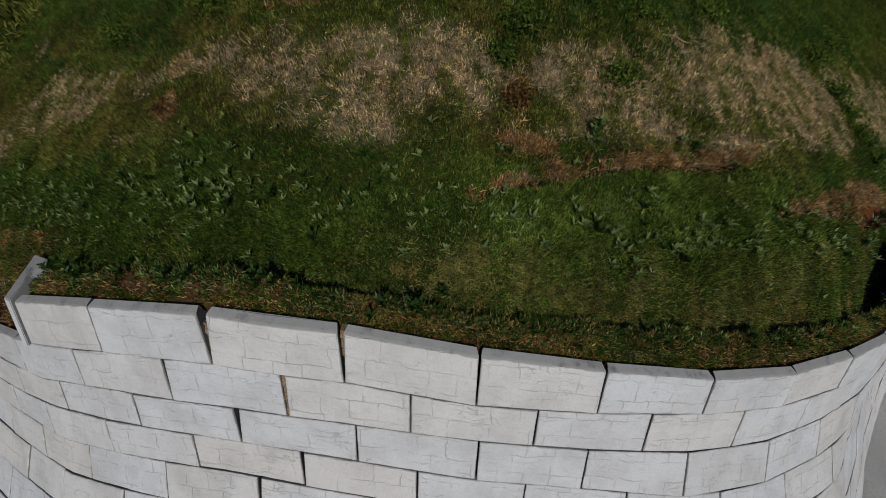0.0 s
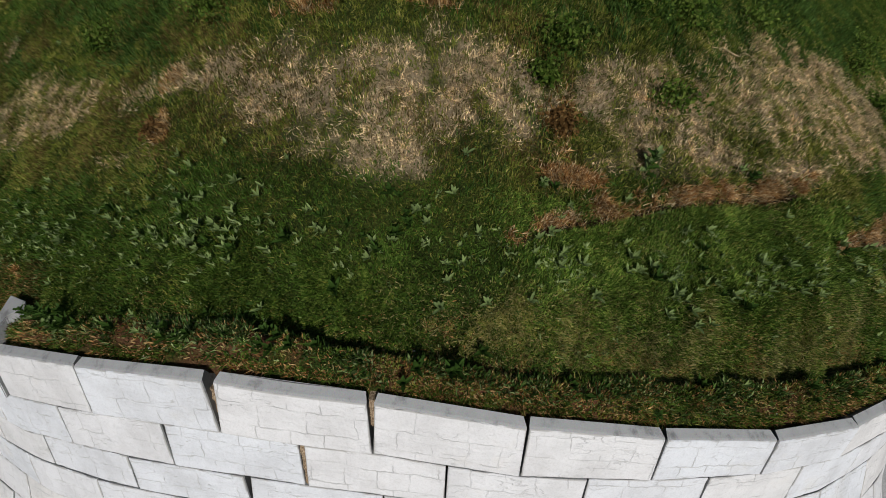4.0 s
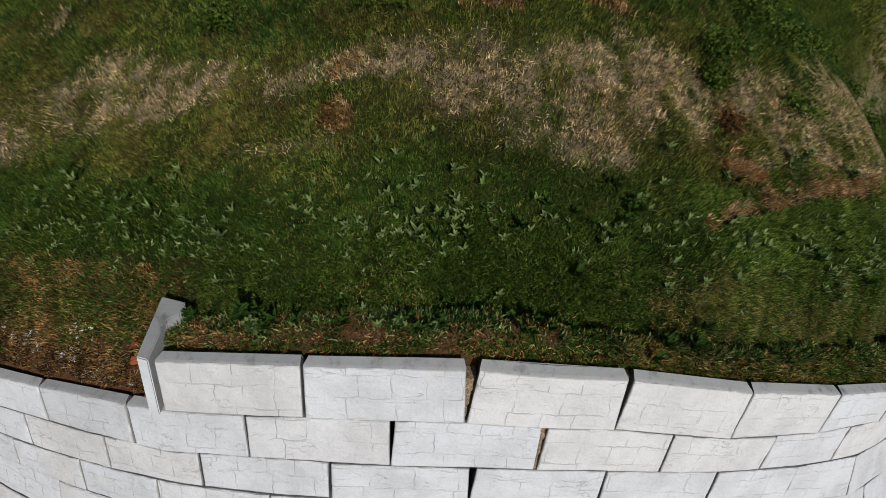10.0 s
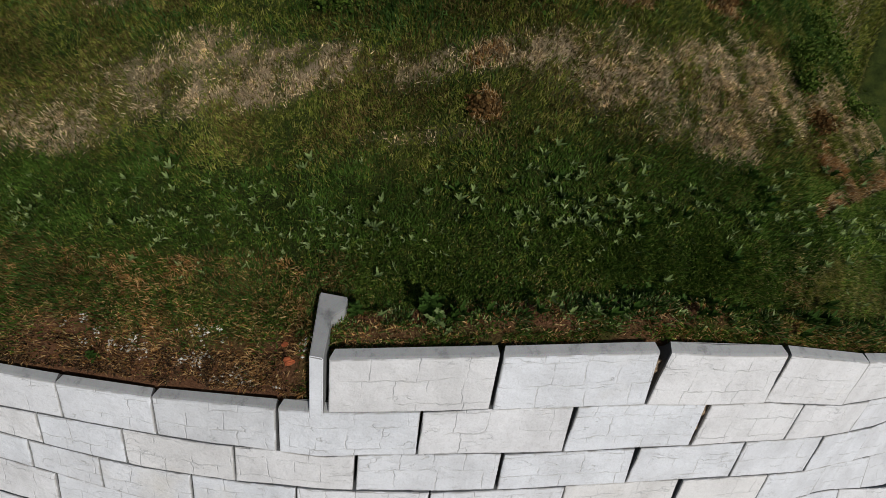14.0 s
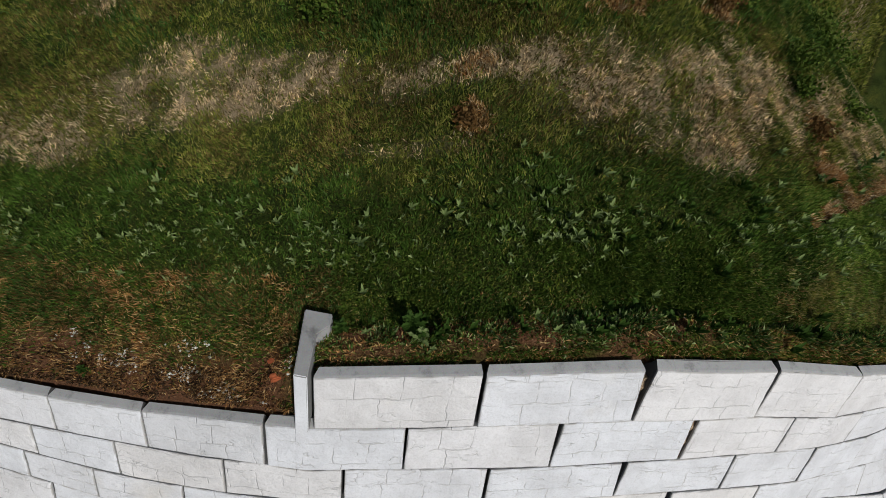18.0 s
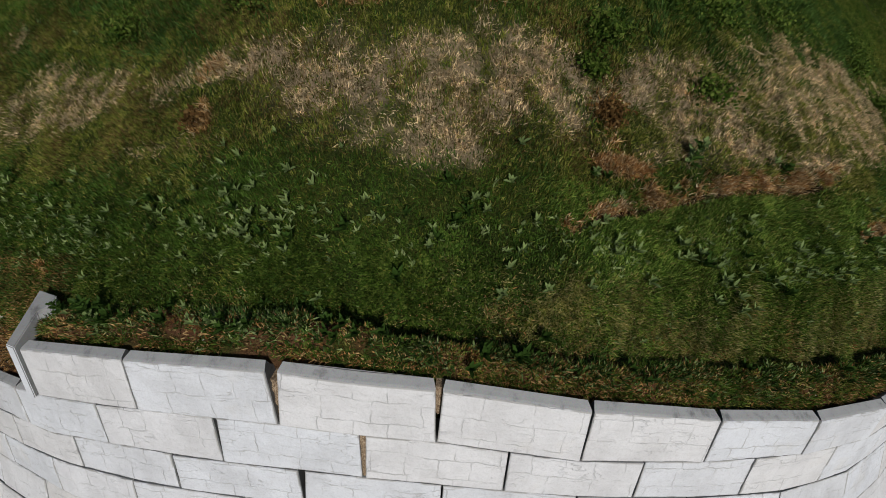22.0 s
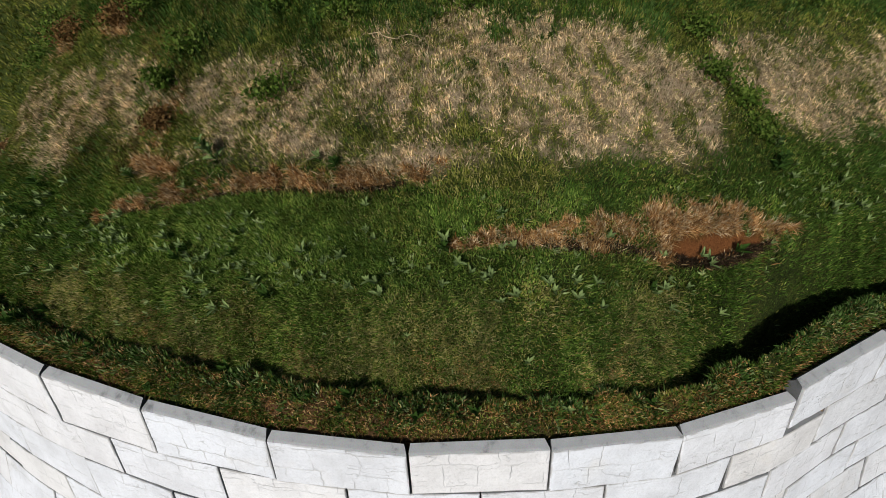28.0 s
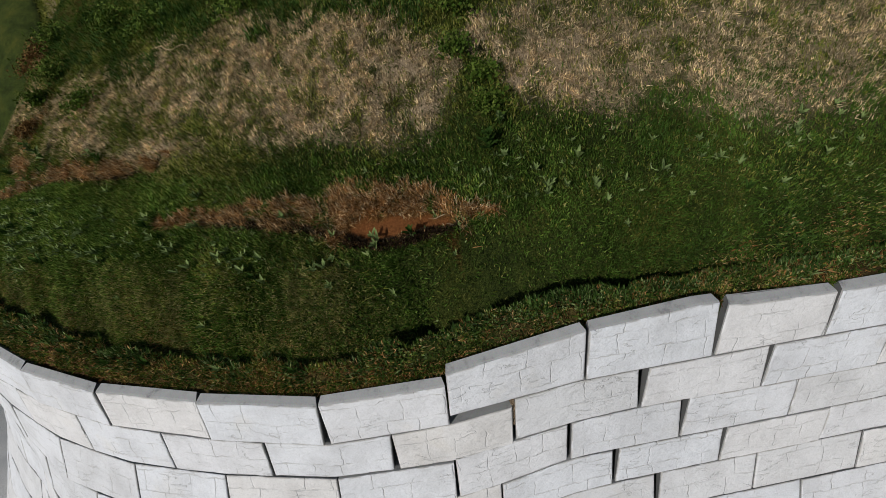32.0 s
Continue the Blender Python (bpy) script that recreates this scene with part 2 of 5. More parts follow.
YELLOW = blade_mat("yellow_green_grass", [(0.198, 0.205, 0.053), (0.317, 0.297, 0.099), (0.475, 0.409, 0.198)])
BUSH = blade_mat("bush_leaf", [(0.034, 0.072, 0.010), (0.081, 0.132, 0.021), (0.162, 0.212, 0.047)], 0.5)
BROWN = blade_mat("brown_grass", [(0.069, 0.053, 0.016), (0.132, 0.098, 0.032), (0.239, 0.176, 0.069)], 0.7)
# lighter copy of the lush green, puts sunlight into the blade colour
BRIGHT = blade_mat("bright_grass", [(0.064, 0.125, 0.018), (0.132, 0.218, 0.037), (0.211, 0.297, 0.059), (0.290, 0.363, 0.092)])
DARKGRASS = blade_mat("dark_dead_grass", [(0.014, 0.009, 0.006), (0.035, 0.022, 0.013), (0.09, 0.06, 0.038)], 0.8, 0)
REDSTEM = blade_mat("red_weed", [(0.085, 0.045, 0.016), (0.16, 0.085, 0.032), (0.24, 0.15, 0.06)], 0.6)


# ---- plan: wall line and bank ----
WU = np.array([-30.0, -14, -9, -6.5, -4.2, -2.2, -1.4, -0.45, 0, 1, 2, 3, 4, 5, 6, 7, 8, 9, 10, 11, 12, 13, 15, 17, 20, 25, 45])
WX = np.array([-37.0, -19.8, -14.45, -11.76, -9.29, -7.14, -6.27, -5.21, -4.833, -3.576, -2.337, -1.129, 0, 1.066, 2.087, 3.05, 3.954, 4.821, 5.635, 6.381, 7.09, 7.873, 9.439, 11.005, 13.36, 17.28, 33])
WY = np.array([12.5, 6.0, 3.97, 2.95, 2.01, 1.196, 0.894, 0.462, 0.326, 0.045, -0.074, -0.075, 0, 0.184, 0.474, 0.891, 1.459, 2.116, 2.868, 3.807, 4.727, 5.59, 7.317, 9.044, 11.63, 15.94, 33.2])
WZ = np.array([14.0, 8.5, 3.2, -0.2, -1.13, -0.70, -0.57, -0.311, -0.27, 0.092, 0.249, 0.195, 0, -0.195, -0.426, -0.646, -0.851, -1.07, -1.10, -1.125, -1.293, -1.393, -1.594, -1.5, 1.5, 7.0, 14.0])
PU = np.array([-2.0, 0, 2, 4, 6, 8, 10, 12, 14])
PX = np.array([-0.036, -0.021, -0.004, 0.02, 0.046, 0.073, 0.102, 0.133, 0.175])
PY = np.array([0.179, 0.141, 0.114, 0.114, 0.121, 0.13, 0.14, 0.146, 0.142])
PZ = np.array([0.983, 0.99, 0.993, 0.993, 0.992, 0.989, 0.985, 0.98, 0.974])


def hashgrid(i, j, seed):
    h = np.sin(i * 127.1 + j * 311.7 + seed * 74.7) * 43758.5453
    return h - np.floor(h)


def vnoise(x, y, seed=0):
    """Smooth value noise, 0 to 1."""
    i, j = np.floor(x), np.floor(y)
    f, g = x - i, y - j
    f, g = f * f * (3 - 2 * f), g * g * (3 - 2 * g)
    a, b = hashgrid(i, j, seed), hashgrid(i + 1, j, seed)
    c, d = hashgrid(i, j + 1, seed), hashgrid(i + 1, j + 1, seed)
    return (a * (1 - f) + b * f) * (1 - g) + (c * (1 - f) + d * f) * g


def fbm(x, y, seed=0, octaves=4):
    """Layered value noise, each layer turned against the last so that no grid shows."""
    total = 0.0
    for k in range(octaves):
        x, y = 0.79 * x - 0.61 * y + 3.7, 0.61 * x + 0.79 * y + 1.3
        total = total + vnoise(x, y, seed + k) * 0.5 ** k
        x, y = x * 2, y * 2
    return total / sum(0.5 ** k for k in range(octaves))


def smoothstep(a, b, x):
    t = np.clip((x - a) / (b - a), 0, 1)
    return t * t * (3 - 2 * t)


def top_line(u):
    """The wall's top front edge at block count u."""
    return np.stack([np.interp(u, WU, WX), np.interp(u, WU, WY), np.interp(u, WU, WZ)], -1)


def face_up(u):
    v = np.stack([np.interp(u, PU, PX), np.interp(u, PU, PY), np.interp(u, PU, PZ)], -1)
    return v / np.linalg.norm(v, axis=-1, keepdims=True)


KS = np.linspace(-1.2, 1.2, 13)
KW = np.exp(-(KS / 0.7) ** 2) / np.exp(-(KS / 0.7) ** 2).sum()


def smooth_line(u):
    return sum(w * top_line(np.asarray(u) + k) for k, w in zip(KS, KW))


def inward(u):
    d = smooth_line(np.asarray(u) + 0.5) - smooth_line(np.asarray(u) - 0.5)
    n = np.stack([-d[..., 1], d[..., 0]], -1)
    return n / np.linalg.norm(n, axis=-1, keepdims=True)


def face(u, h):
    """A place on the wall's face, h metres down it."""
    p = top_line(u) - h * face_up(u)
    n = inward(u)
    p[:2] -= n * (0.03 + 0.30 * smoothstep(4.6, 6.4, u) * (1 - smoothstep(8.4, 9.8, u))) * max(0.0, min(h, 2.2) - 0.85) ** 1.5
    # the deep courses step out towards the footing
    p[:2] -= n * 0.34 * max(0.0, h - 2.05) ** 1.2
    return p


BU = np.array([-4.0, -1, 2, 5, 8, 11, 14])
BV = np.array([0, 0.5, 1, 1.5, 2, 3, 4.5, 7])
BZ = np.array([[-0.03, 0.30, 0.72, 1.25, 1.86, 2.98, 4.25, 6.0], [-0.03, 0.28, 0.66, 1.17, 1.75, 2.84, 4.19, 6.0], [-0.03, 0.31, 0.69, 1.19, 1.69, 2.75, 4.16, 6.0],
               [-0.03, 0.43, 0.93, 1.46, 1.92, 2.83, 4.18, 6.0], [-0.03, 0.57, 1.21, 1.75, 2.25, 3.07, 4.26, 6.0], [-0.03, 0.60, 1.21, 1.75, 2.28, 3.21, 4.38, 6.0],
               [-0.03, 0.57, 1.10, 1.58, 2.11, 3.28, 4.51, 6.0]])


def bilinear(u, v):
    u, v = np.clip(u, BU[0], BU[-1]), np.clip(v, BV[0], BV[-1])
    i = np.clip(np.searchsorted(BU, u, side='right') - 1, 0, len(BU) - 2)
    j = np.clip(np.searchsorted(BV, v, side='right') - 1, 0, len(BV) - 2)
    f, g = (u - BU[i]) / (BU[i + 1] - BU[i]), (v - BV[j]) / (BV[j + 1] - BV[j])
    return (BZ[i, j] * (1 - f) + BZ[i + 1, j] * f) * (1 - g) + (BZ[i, j + 1] * (1 - f) + BZ[i + 1, j + 1] * f) * g


def berm(u):
    """How wide the level strip behind the wall is."""
    return 0.32 + 0.04 * np.sin(np.asarray(u) * 1.3) + 0.08 * (fbm(np.asarray(u) * 1.7, np.asarray(u) * 0, 15, 3) - 0.5) + 0.12 * (fbm(np.asarray(u) * 7, np.asarray(u) * 0, 16, 3) - 0.5) - 0.10 * np.exp(-((np.asarray(u) - 10.1) / 0.8) ** 2)


def trench(u):
    """How wide the eroded furrow behind the strip is."""
    return 0.07 + 0.36 * np.exp(-((np.asarray(u) - 10.4) / 0.95) ** 2)


def low_step(u, v):
    """Where the top course is missing, the ground behind lies one course lower, banked up against the return panel."""
    k = smoothstep(0.13, 0.21, v)
    t = np.clip((u + 0.10 + 0.42 * k) / (0.12 + 0.28 * k), 0, 1)
    return -0.425 * (1 - t * t * (3 - 2 * t)) * (1 - smoothstep(0.12, 0.50, v))


def bank(u, v):
    """Height of the ground above the wall's top, v metres behind it."""
    u, v = np.asarray(u, float), np.asarray(v, float)
    w = berm(u)
    z = bilinear(u, v)
    strip = -0.035 + 0.48 * v + 0.03 * (fbm(u * 4, v * 5, 3) - 0.5)
    strip = strip - (0.095 - 0.045 * smoothstep(9.9, 10.1, u)) * (1 - smoothstep(0.13, 0.22, v))
    strip = strip + 0.17 * np.exp(-((u - 10.2) / 1.0) ** 2) * smoothstep(0.12, 0.26, v)
    notch = 0.03 + 0.14 * smoothstep(1.2, 2.4, u) * (1 - 0.85 * smoothstep(11.7, 12.4, u)) + 0.40 * np.exp(-((u - 10.45) / 1.1) ** 2)
    notch = notch * (0.45 + 1.1 * smoothstep(0.32, 0.62, fbm(u * 2.3, u * 0, 18, 3)) * (1 - smoothstep(8.9, 9.5, u)) + 0.75 * smoothstep(8.9, 9.5, u))
    k = smoothstep(w, w + 0.04, v)
    tw = trench(u)
    k2 = smoothstep(w + tw, w + tw + np.maximum(0.36 - 0.9 * (tw - 0.07), 0.06), v)
    lower = (strip - notch) * (1 - k2) + z * k2
    out = np.where(v < w + tw, strip * (1 - k) + (strip - notch) * k, lower)
    out = out + low_step(u, v)
    out = out + 0.10 * (fbm(u * 0.9, v * 1.1, 11) - 0.5) * smoothstep(0.6, 1.5, v) + 0.035 * (fbm(u * 5, v * 5, 21, 3) - 0.5) * smoothstep(0.14, 0.3, v)
    return out - pit_depth(u, v)


def pit_depth(u, v):
    return 0.05 * np.exp(-((u - 9.75) / 0.55) ** 2) * smoothstep(0.75, 0.785, v) * (1 - smoothstep(0.81, 1.03, v)) + 0.06 * (off_line(u, FISSURE)[1]) * smoothstep(-0.10, -0.07, v - off_line(u, FISSURE)[0]) * (1 - smoothstep(-0.06, 0.1, v - off_line(u, FISSURE)[0])) + 0.05 * (off_line(u, SCAR)[1]) * smoothstep(-0.10, -0.07, v - off_line(u, SCAR)[0]) * (1 - smoothstep(-0.05, 0.1, v - off_line(u, SCAR)[0]))


def lean_out(u, v):
    """How far the soil reaches out where the crown lies one course lower on the battered face."""
    return 0.085 * (1 - smoothstep(-0.25, 0.0, u)) * (1 - smoothstep(0.12, 0.5, v))


def ground(u, v):
    """Place on the bank."""
    p = smooth_line(u)
    n = inward(u)
    z = np.interp(u, WU, WZ) + bank(u, v)
    w = v - lean_out(u, v)
    return np.stack([p[..., 0] + n[..., 0] * w, p[..., 1] + n[..., 1] * w, z], -1)


# ---- helpers to build ----
def part(name, me, material, parent, label="", matrix=None):
    if isinstance(me, bmesh.types.BMesh):
        bm, me = me, bpy.data.meshes.new(name)
        bm.to_mesh(me)
        bm.free()
    if material and not me.materials:
        me.materials.append(material)
    ob = new(name, me)
    ob.parent = parent
    if matrix is not None:
        ob.matrix_local = matrix
    if label:
        ob["label"] = label
    return ob


def raw_mesh(name, verts, faces_n, loops, material, smooth=False):
    """A mesh from numpy arrays: faces all of faces_n corners."""
    me = bpy.data.meshes.new(name)
    nv, nf = len(verts), len(loops) // faces_n
    me.vertices.add(nv)
    me.vertices.foreach_set("co", np.ascontiguousarray(verts, dtype=np.float32).ravel())
    me.loops.add(nf * faces_n)
    me.loops.foreach_set("vertex_index", np.ascontiguousarray(loops, dtype=np.int32))
    me.polygons.add(nf)
    me.polygons.foreach_set("loop_start", np.arange(0, nf * faces_n, faces_n, dtype=np.int32))
    me.polygons.foreach_set("loop_total", np.full(nf, faces_n, dtype=np.int32))
    if smooth:
        me.polygons.foreach_set("use_smooth", np.ones(nf, dtype=bool))
    me.update(calc_edges=True)
    me.materials.append(material)
    return me


# ---- what grows where on the bank ----
# dry patches: block count, metres behind the wall, half sizes
DRY = [(-3.06, 2.55, 0.35, 0.12), (0.1, 1.52, 0.7, 0.08), (12.9, 1.35, 0.9, 0.2), (2.7, 1.45, 0.8, 0.16), (9.0, 1.62, 0.9, 0.14), (5.6, 1.65, 0.5, 0.12), (4.9, 1.56, 0.55, 0.10), (7.2, 1.56, 1.0, 0.10), (6.3, 1.66, 0.8, 0.10)]
# the long dry band: block count, lower edge, upper edge
BAND = np.array([(-5.5, 0.7, 1.3), (-4.4, 1.0, 1.5), (-3.7, 1.22, 1.72), (-3.0, 1.32, 1.88), (-2.2, 1.66, 2.28), (-1.6, 1.72, 2.28), (-1.0, 1.84, 2.18), (-0.4, 1.84, 2.2), (0.6, 1.84, 2.2),
                 (1.2, 1.82, 2.14), (1.8, 1.54, 2.28), (2.4, 1.46, 2.3), (3.1, 1.36, 2.28), (3.6, 1.46, 2.32), (4.1, 1.55, 2.24), (4.5, 1.95, 2.05), (4.9, 1.74, 2.3), (5.6, 1.78, 2.42),
                 (7.0, 1.72, 2.66), (8.0, 1.64, 2.8), (9.0, 1.6, 2.85), (9.7, 1.54, 2.75), (10.3, 1.4, 2.55), (10.6, 1.6, 2.3), (10.9, 1.95, 2.05), (11.2, 1.44, 2.3), (12.0, 1.28, 2.35), (13.0, 1.1, 2.25), (15.5, 0.95, 2.0)])
FISSURE = [(3.85, 1.02), (4.26, 1.16), (4.68, 1.24), (5.25, 1.34), (5.7, 1.40), (6.39, 1.42), (6.96, 1.45), (7.6, 1.48)]
SCAR = [(7.5, 1.04), (8.2, 1.04), (9.0, 1.01), (9.5, 0.945), (9.9, 0.885), (10.75, 0.81)]
REDWEED = [(4.4, 1.75, 0.20, 0.28), (3.2, 2.55, 0.35, 0.14), (2.0, 2.42, 0.35, 0.12), (0.85, 1.66, 0.22, 0.16), (4.5, 1.45, 0.3, 0.07), (0.75, 2.02, 0.3, 0.14)]


def patch(u, v, spots):
    s = np.full(np.shape(u), -1.0)
    for a, b, ru, rv in spots:
        s = np.maximum(s, 1.25 - np.hypot((u - a) / ru, (v - b) / rv))
    return s


def off_line(u, line):
    a = np.array(line)
    return np.interp(u, a[:, 0], a[:, 1]), (np.asarray(u) > a[0, 0]) & (np.asarray(u) < a[-1, 0])


def straw_share(u, v):
    u, v = np.asarray(u, float), np.asarray(v, float)
    lo, hi = np.interp(u, BAND[:, 0], BAND[:, 1]), np.interp(u, BAND[:, 0], BAND[:, 2])
    s = np.maximum(1.05 - np.abs(v - (lo + hi) / 2) / ((hi - lo) / 2 + 0.02), 0.75 * patch(u, v, DRY))
    s = s - 0.45 * np.exp(-((u - 0.3) / 0.75) ** 2)
    n = fbm(u * 1.9, v * 2.6, 31, 5) + 0.10 * smoothstep(6.2, 7.5, u) - 0.07 * np.exp(-((u - 2.6) / 1.3) ** 2)
    streak = fbm(u * 6.5, v * 6.5, 33, 4)
    s = smoothstep(-0.25, 0.85, s + (n - 0.5) * 1.9) * smoothstep(-0.4, 0.25, s)
    less = 1 - 0.30 * smoothstep(11.4, 12.4, u) - 0.22 * smoothstep(-1.6, -2.6, u) - 0.15 * np.exp(-((u - 2.6) / 1.6) ** 2)
    lift = 0.05 * smoothstep(6.2, 7.5, u) - 0.03 * np.exp(-((u - 2.6) / 1.5) ** 2)
    return s * less * (0.22 + 0.78 * smoothstep(0.33, 0.58, streak + lift))


def rust_share(u, v):
    a, ina = off_line(u, FISSURE)
    b, inb = off_line(u, SCAR)
    wob = 0.07 * (fbm(u * 5, v * 0, 51, 4) - 0.5) + 0.12 * (fbm(u * 16, v * 16, 53, 2) - 0.5)
    ends = smoothstep(3.9, 4.5, u) * (1 - smoothstep(6.8, 7.5, u))
    ra = ina * (1 - smoothstep(0.01, 0.025 + 0.045 * ends, np.abs(v - a - wob)))
    wide = 0.02 + 0.035 * smoothstep(7.6, 8.6, u) + 0.075 * np.exp(-((np.asarray(u) - 9.65) / 0.6) ** 2) * (1 - smoothstep(10.0, 10.7, u)) - 0.05 * smoothstep(10.2, 10.7, u)
    wide = np.maximum(wide, 0.004)
    rise = 0.048 * np.exp(-((np.asarray(u) - 9.75) / 0.75) ** 2)
    rb = inb * smoothstep(0.72, 0.78, v) * (1 - smoothstep(0.7, 1.3, np.abs(v - b - wob - rise) / (wide + 0.8 * rise)))
    rw = 0.7 * smoothstep(0.2, 0.6, patch(u, v, REDWEED) * 0.8 + (fbm(u * 5, v * 5, 61, 3) - 0.5))
    return np.clip(np.maximum(np.maximum(ra, rb), rw) * (0.1 + 1.25 * smoothstep(0.38, 0.6, fbm(u * 8, v * 11, 71, 4))), 0, 1)


def pit_share(u, v):
    d = np.hypot((np.asarray(u) - 9.88) / 0.50, (np.asarray(v) - 0.855 + 0.10 * (np.asarray(u) - 9.88)) / 0.085)
    return 1 - smoothstep(0.7, 1.15, d + 1.0 * (fbm(u * 9, v * 20, 81, 4) - 0.5))


def clay_share(u, v):
    low = (1 - smoothstep(-0.35, -0.1, u)) * (1 - smoothstep(0.22, 0.36, v + 0.22 * (fbm(u * 2, v * 2, 91, 3) - 0.5))) * smoothstep(-3.2, -2.4, u)
    bare = patch(u, v, [(0.3, 0.32, 0.35, 0.10), (1.2, 0.30, 0.45, 0.12), (2.1, 0.30, 0.40, 0.13), (3.7, 0.22, 0.30, 0.09), (4.35, 0.2, 0.45, 0.09), (7.3, 0.22, 0.3, 0.07)])
    strip = np.maximum(0.8 * smoothstep(0.46, 0.58, fbm(u * 2.2, v * 2.5, 41, 4)), smoothstep(0.0, 0.4, bare + 1.2 * (fbm(u * 5, v * 7, 43, 3) - 0.5))) * (1 - smoothstep(0.32, 0.44, v)) * (1 - 0.6 * smoothstep(6, 8, u))
    return np.clip(np.maximum(low, strip * smoothstep(-0.1, 0.1, u)), 0, 1)


# ---- the ground: lower ground, bank and hill in one sheet ----
def cover(u, v):
    """Straw, clay and rust shares of the ground at a place of the bank."""
    return straw_share(u, v), clay_share(u, v), np.maximum(pit_share(u, v), 0.35 * rust_share(u, v))


def build_ground():
    us = np.concatenate([np.linspace(-30, -4.6, 14), np.arange(-4.4, 15.6, 0.075), np.arange(15.7, 19.5, 0.2), np.linspace(20, 45, 14)])
    front = np.array([-400.0, -150, -60, -34, -24, -17, -12, -8, -5, -3, -1.2, -0.5, 0.0, 0.09])
    mid = np.concatenate([np.arange(0.115, 3.6, 0.04), np.arange(3.7, 7.05, 0.2)])
    backv = np.array([9.0, 12, 18, 30, 60, 140, 400])
    vs = np.concatenate([front, mid, backv])
    U, V = np.meshgrid(us, vs)
    p, n = smooth_line(U), inward(U)
    fan = np.radians(np.interp(U, [-30, 0, 6, 14, 45], [75, 35, 10, -30, -75]))
    away = np.stack([-np.sin(fan - 0.25), np.cos(fan - 0.25)], -1)
    # the earth stands back from the blocks below its lip
    Vn = np.where(V == 0.09, 0.5, np.minimum(V, 7.0))
    Vb = np.maximum(V - 7.0, 0)
    xy = p[..., :2] + n * (Vn - np.where(V > 0.1, lean_out(U, V), 0))[..., None] + away * Vb[..., None]
    zt = np.interp(U, WU, WZ)
    z = zt + bank(U, np.clip(V, 0.02, 7.0)) + 1.2 * (1 - np.exp(-Vb / 4.0))
    # the lower ground rises again as grassy slopes all round
    rise = 11.0 * smoothstep(8, 40, -V) + 4.0 * smoothstep(30, 150, -V)
    base = zt * (1 - smoothstep(3, 20, -V)) - 4.05 + 0.06 * (fbm(U, V * 0.3, 5) - 0.5) + rise
    wallspan = smoothstep(-5.5, -4.4, U) * (1 - smoothstep(15.2, 16.5, U))
    soft = zt + (base - zt) * smoothstep(0, 7, -V)
    z = np.where(V < 0.1, base * wallspan + soft * (1 - wallspan), z)
    verts = np.concatenate([xy, z[..., None]], -1).reshape(-1, 3)
    nu, nv = len(us), len(vs)
    a = (np.arange(nv - 1)[:, None] * nu + np.arange(nu - 1)[None, :]).ravel()
    loops = np.stack([a, a + 1, a + nu + 1, a + nu], -1).ravel()
    me = raw_mesh("ground", verts, 4, loops, EARTH, True)
    me.materials.append(GRAVEL)
    vc = ((V[:-1, :-1] + V[1:, 1:]) / 2).ravel()
    uc = ((U[:-1, :-1] + U[1:, 1:]) / 2).ravel()
    me.polygons.foreach_set("material_index", ((vc < 0.1) & (vc > -7) & (uc > -5) & (uc < 16.5)).astype(np.int32))
    st, cl, ru = cover(U, np.maximum(V, 0.0))
    bare = (V > 0)
    col = np.stack([st * bare, cl * bare, ru * bare, np.ones_like(st)], -1).astype(np.float32)
    att = me.color_attributes.new("cover", 'FLOAT_COLOR', 'POINT')
    att.data.foreach_set("color", np.clip(col, 0, 1).ravel())
    return tagged(new("ground", me), "steep grassy earth bank above level ground", "ground", kind="structure")


build_ground()


# ---- grass: blades by the hundred thousand ----
rng = np.random.default_rng(7)


def scatter(count, umin, umax, vmin, vmax, density):
    """Places (u, v) in a stretch of the bank, thinned by a density of 0 to 1."""
    u, v = rng.uniform(umin, umax, count), rng.uniform(vmin, vmax, count)
    keep = rng.uniform(0, 1, count) < density(u, v)
    return u[keep], v[keep]


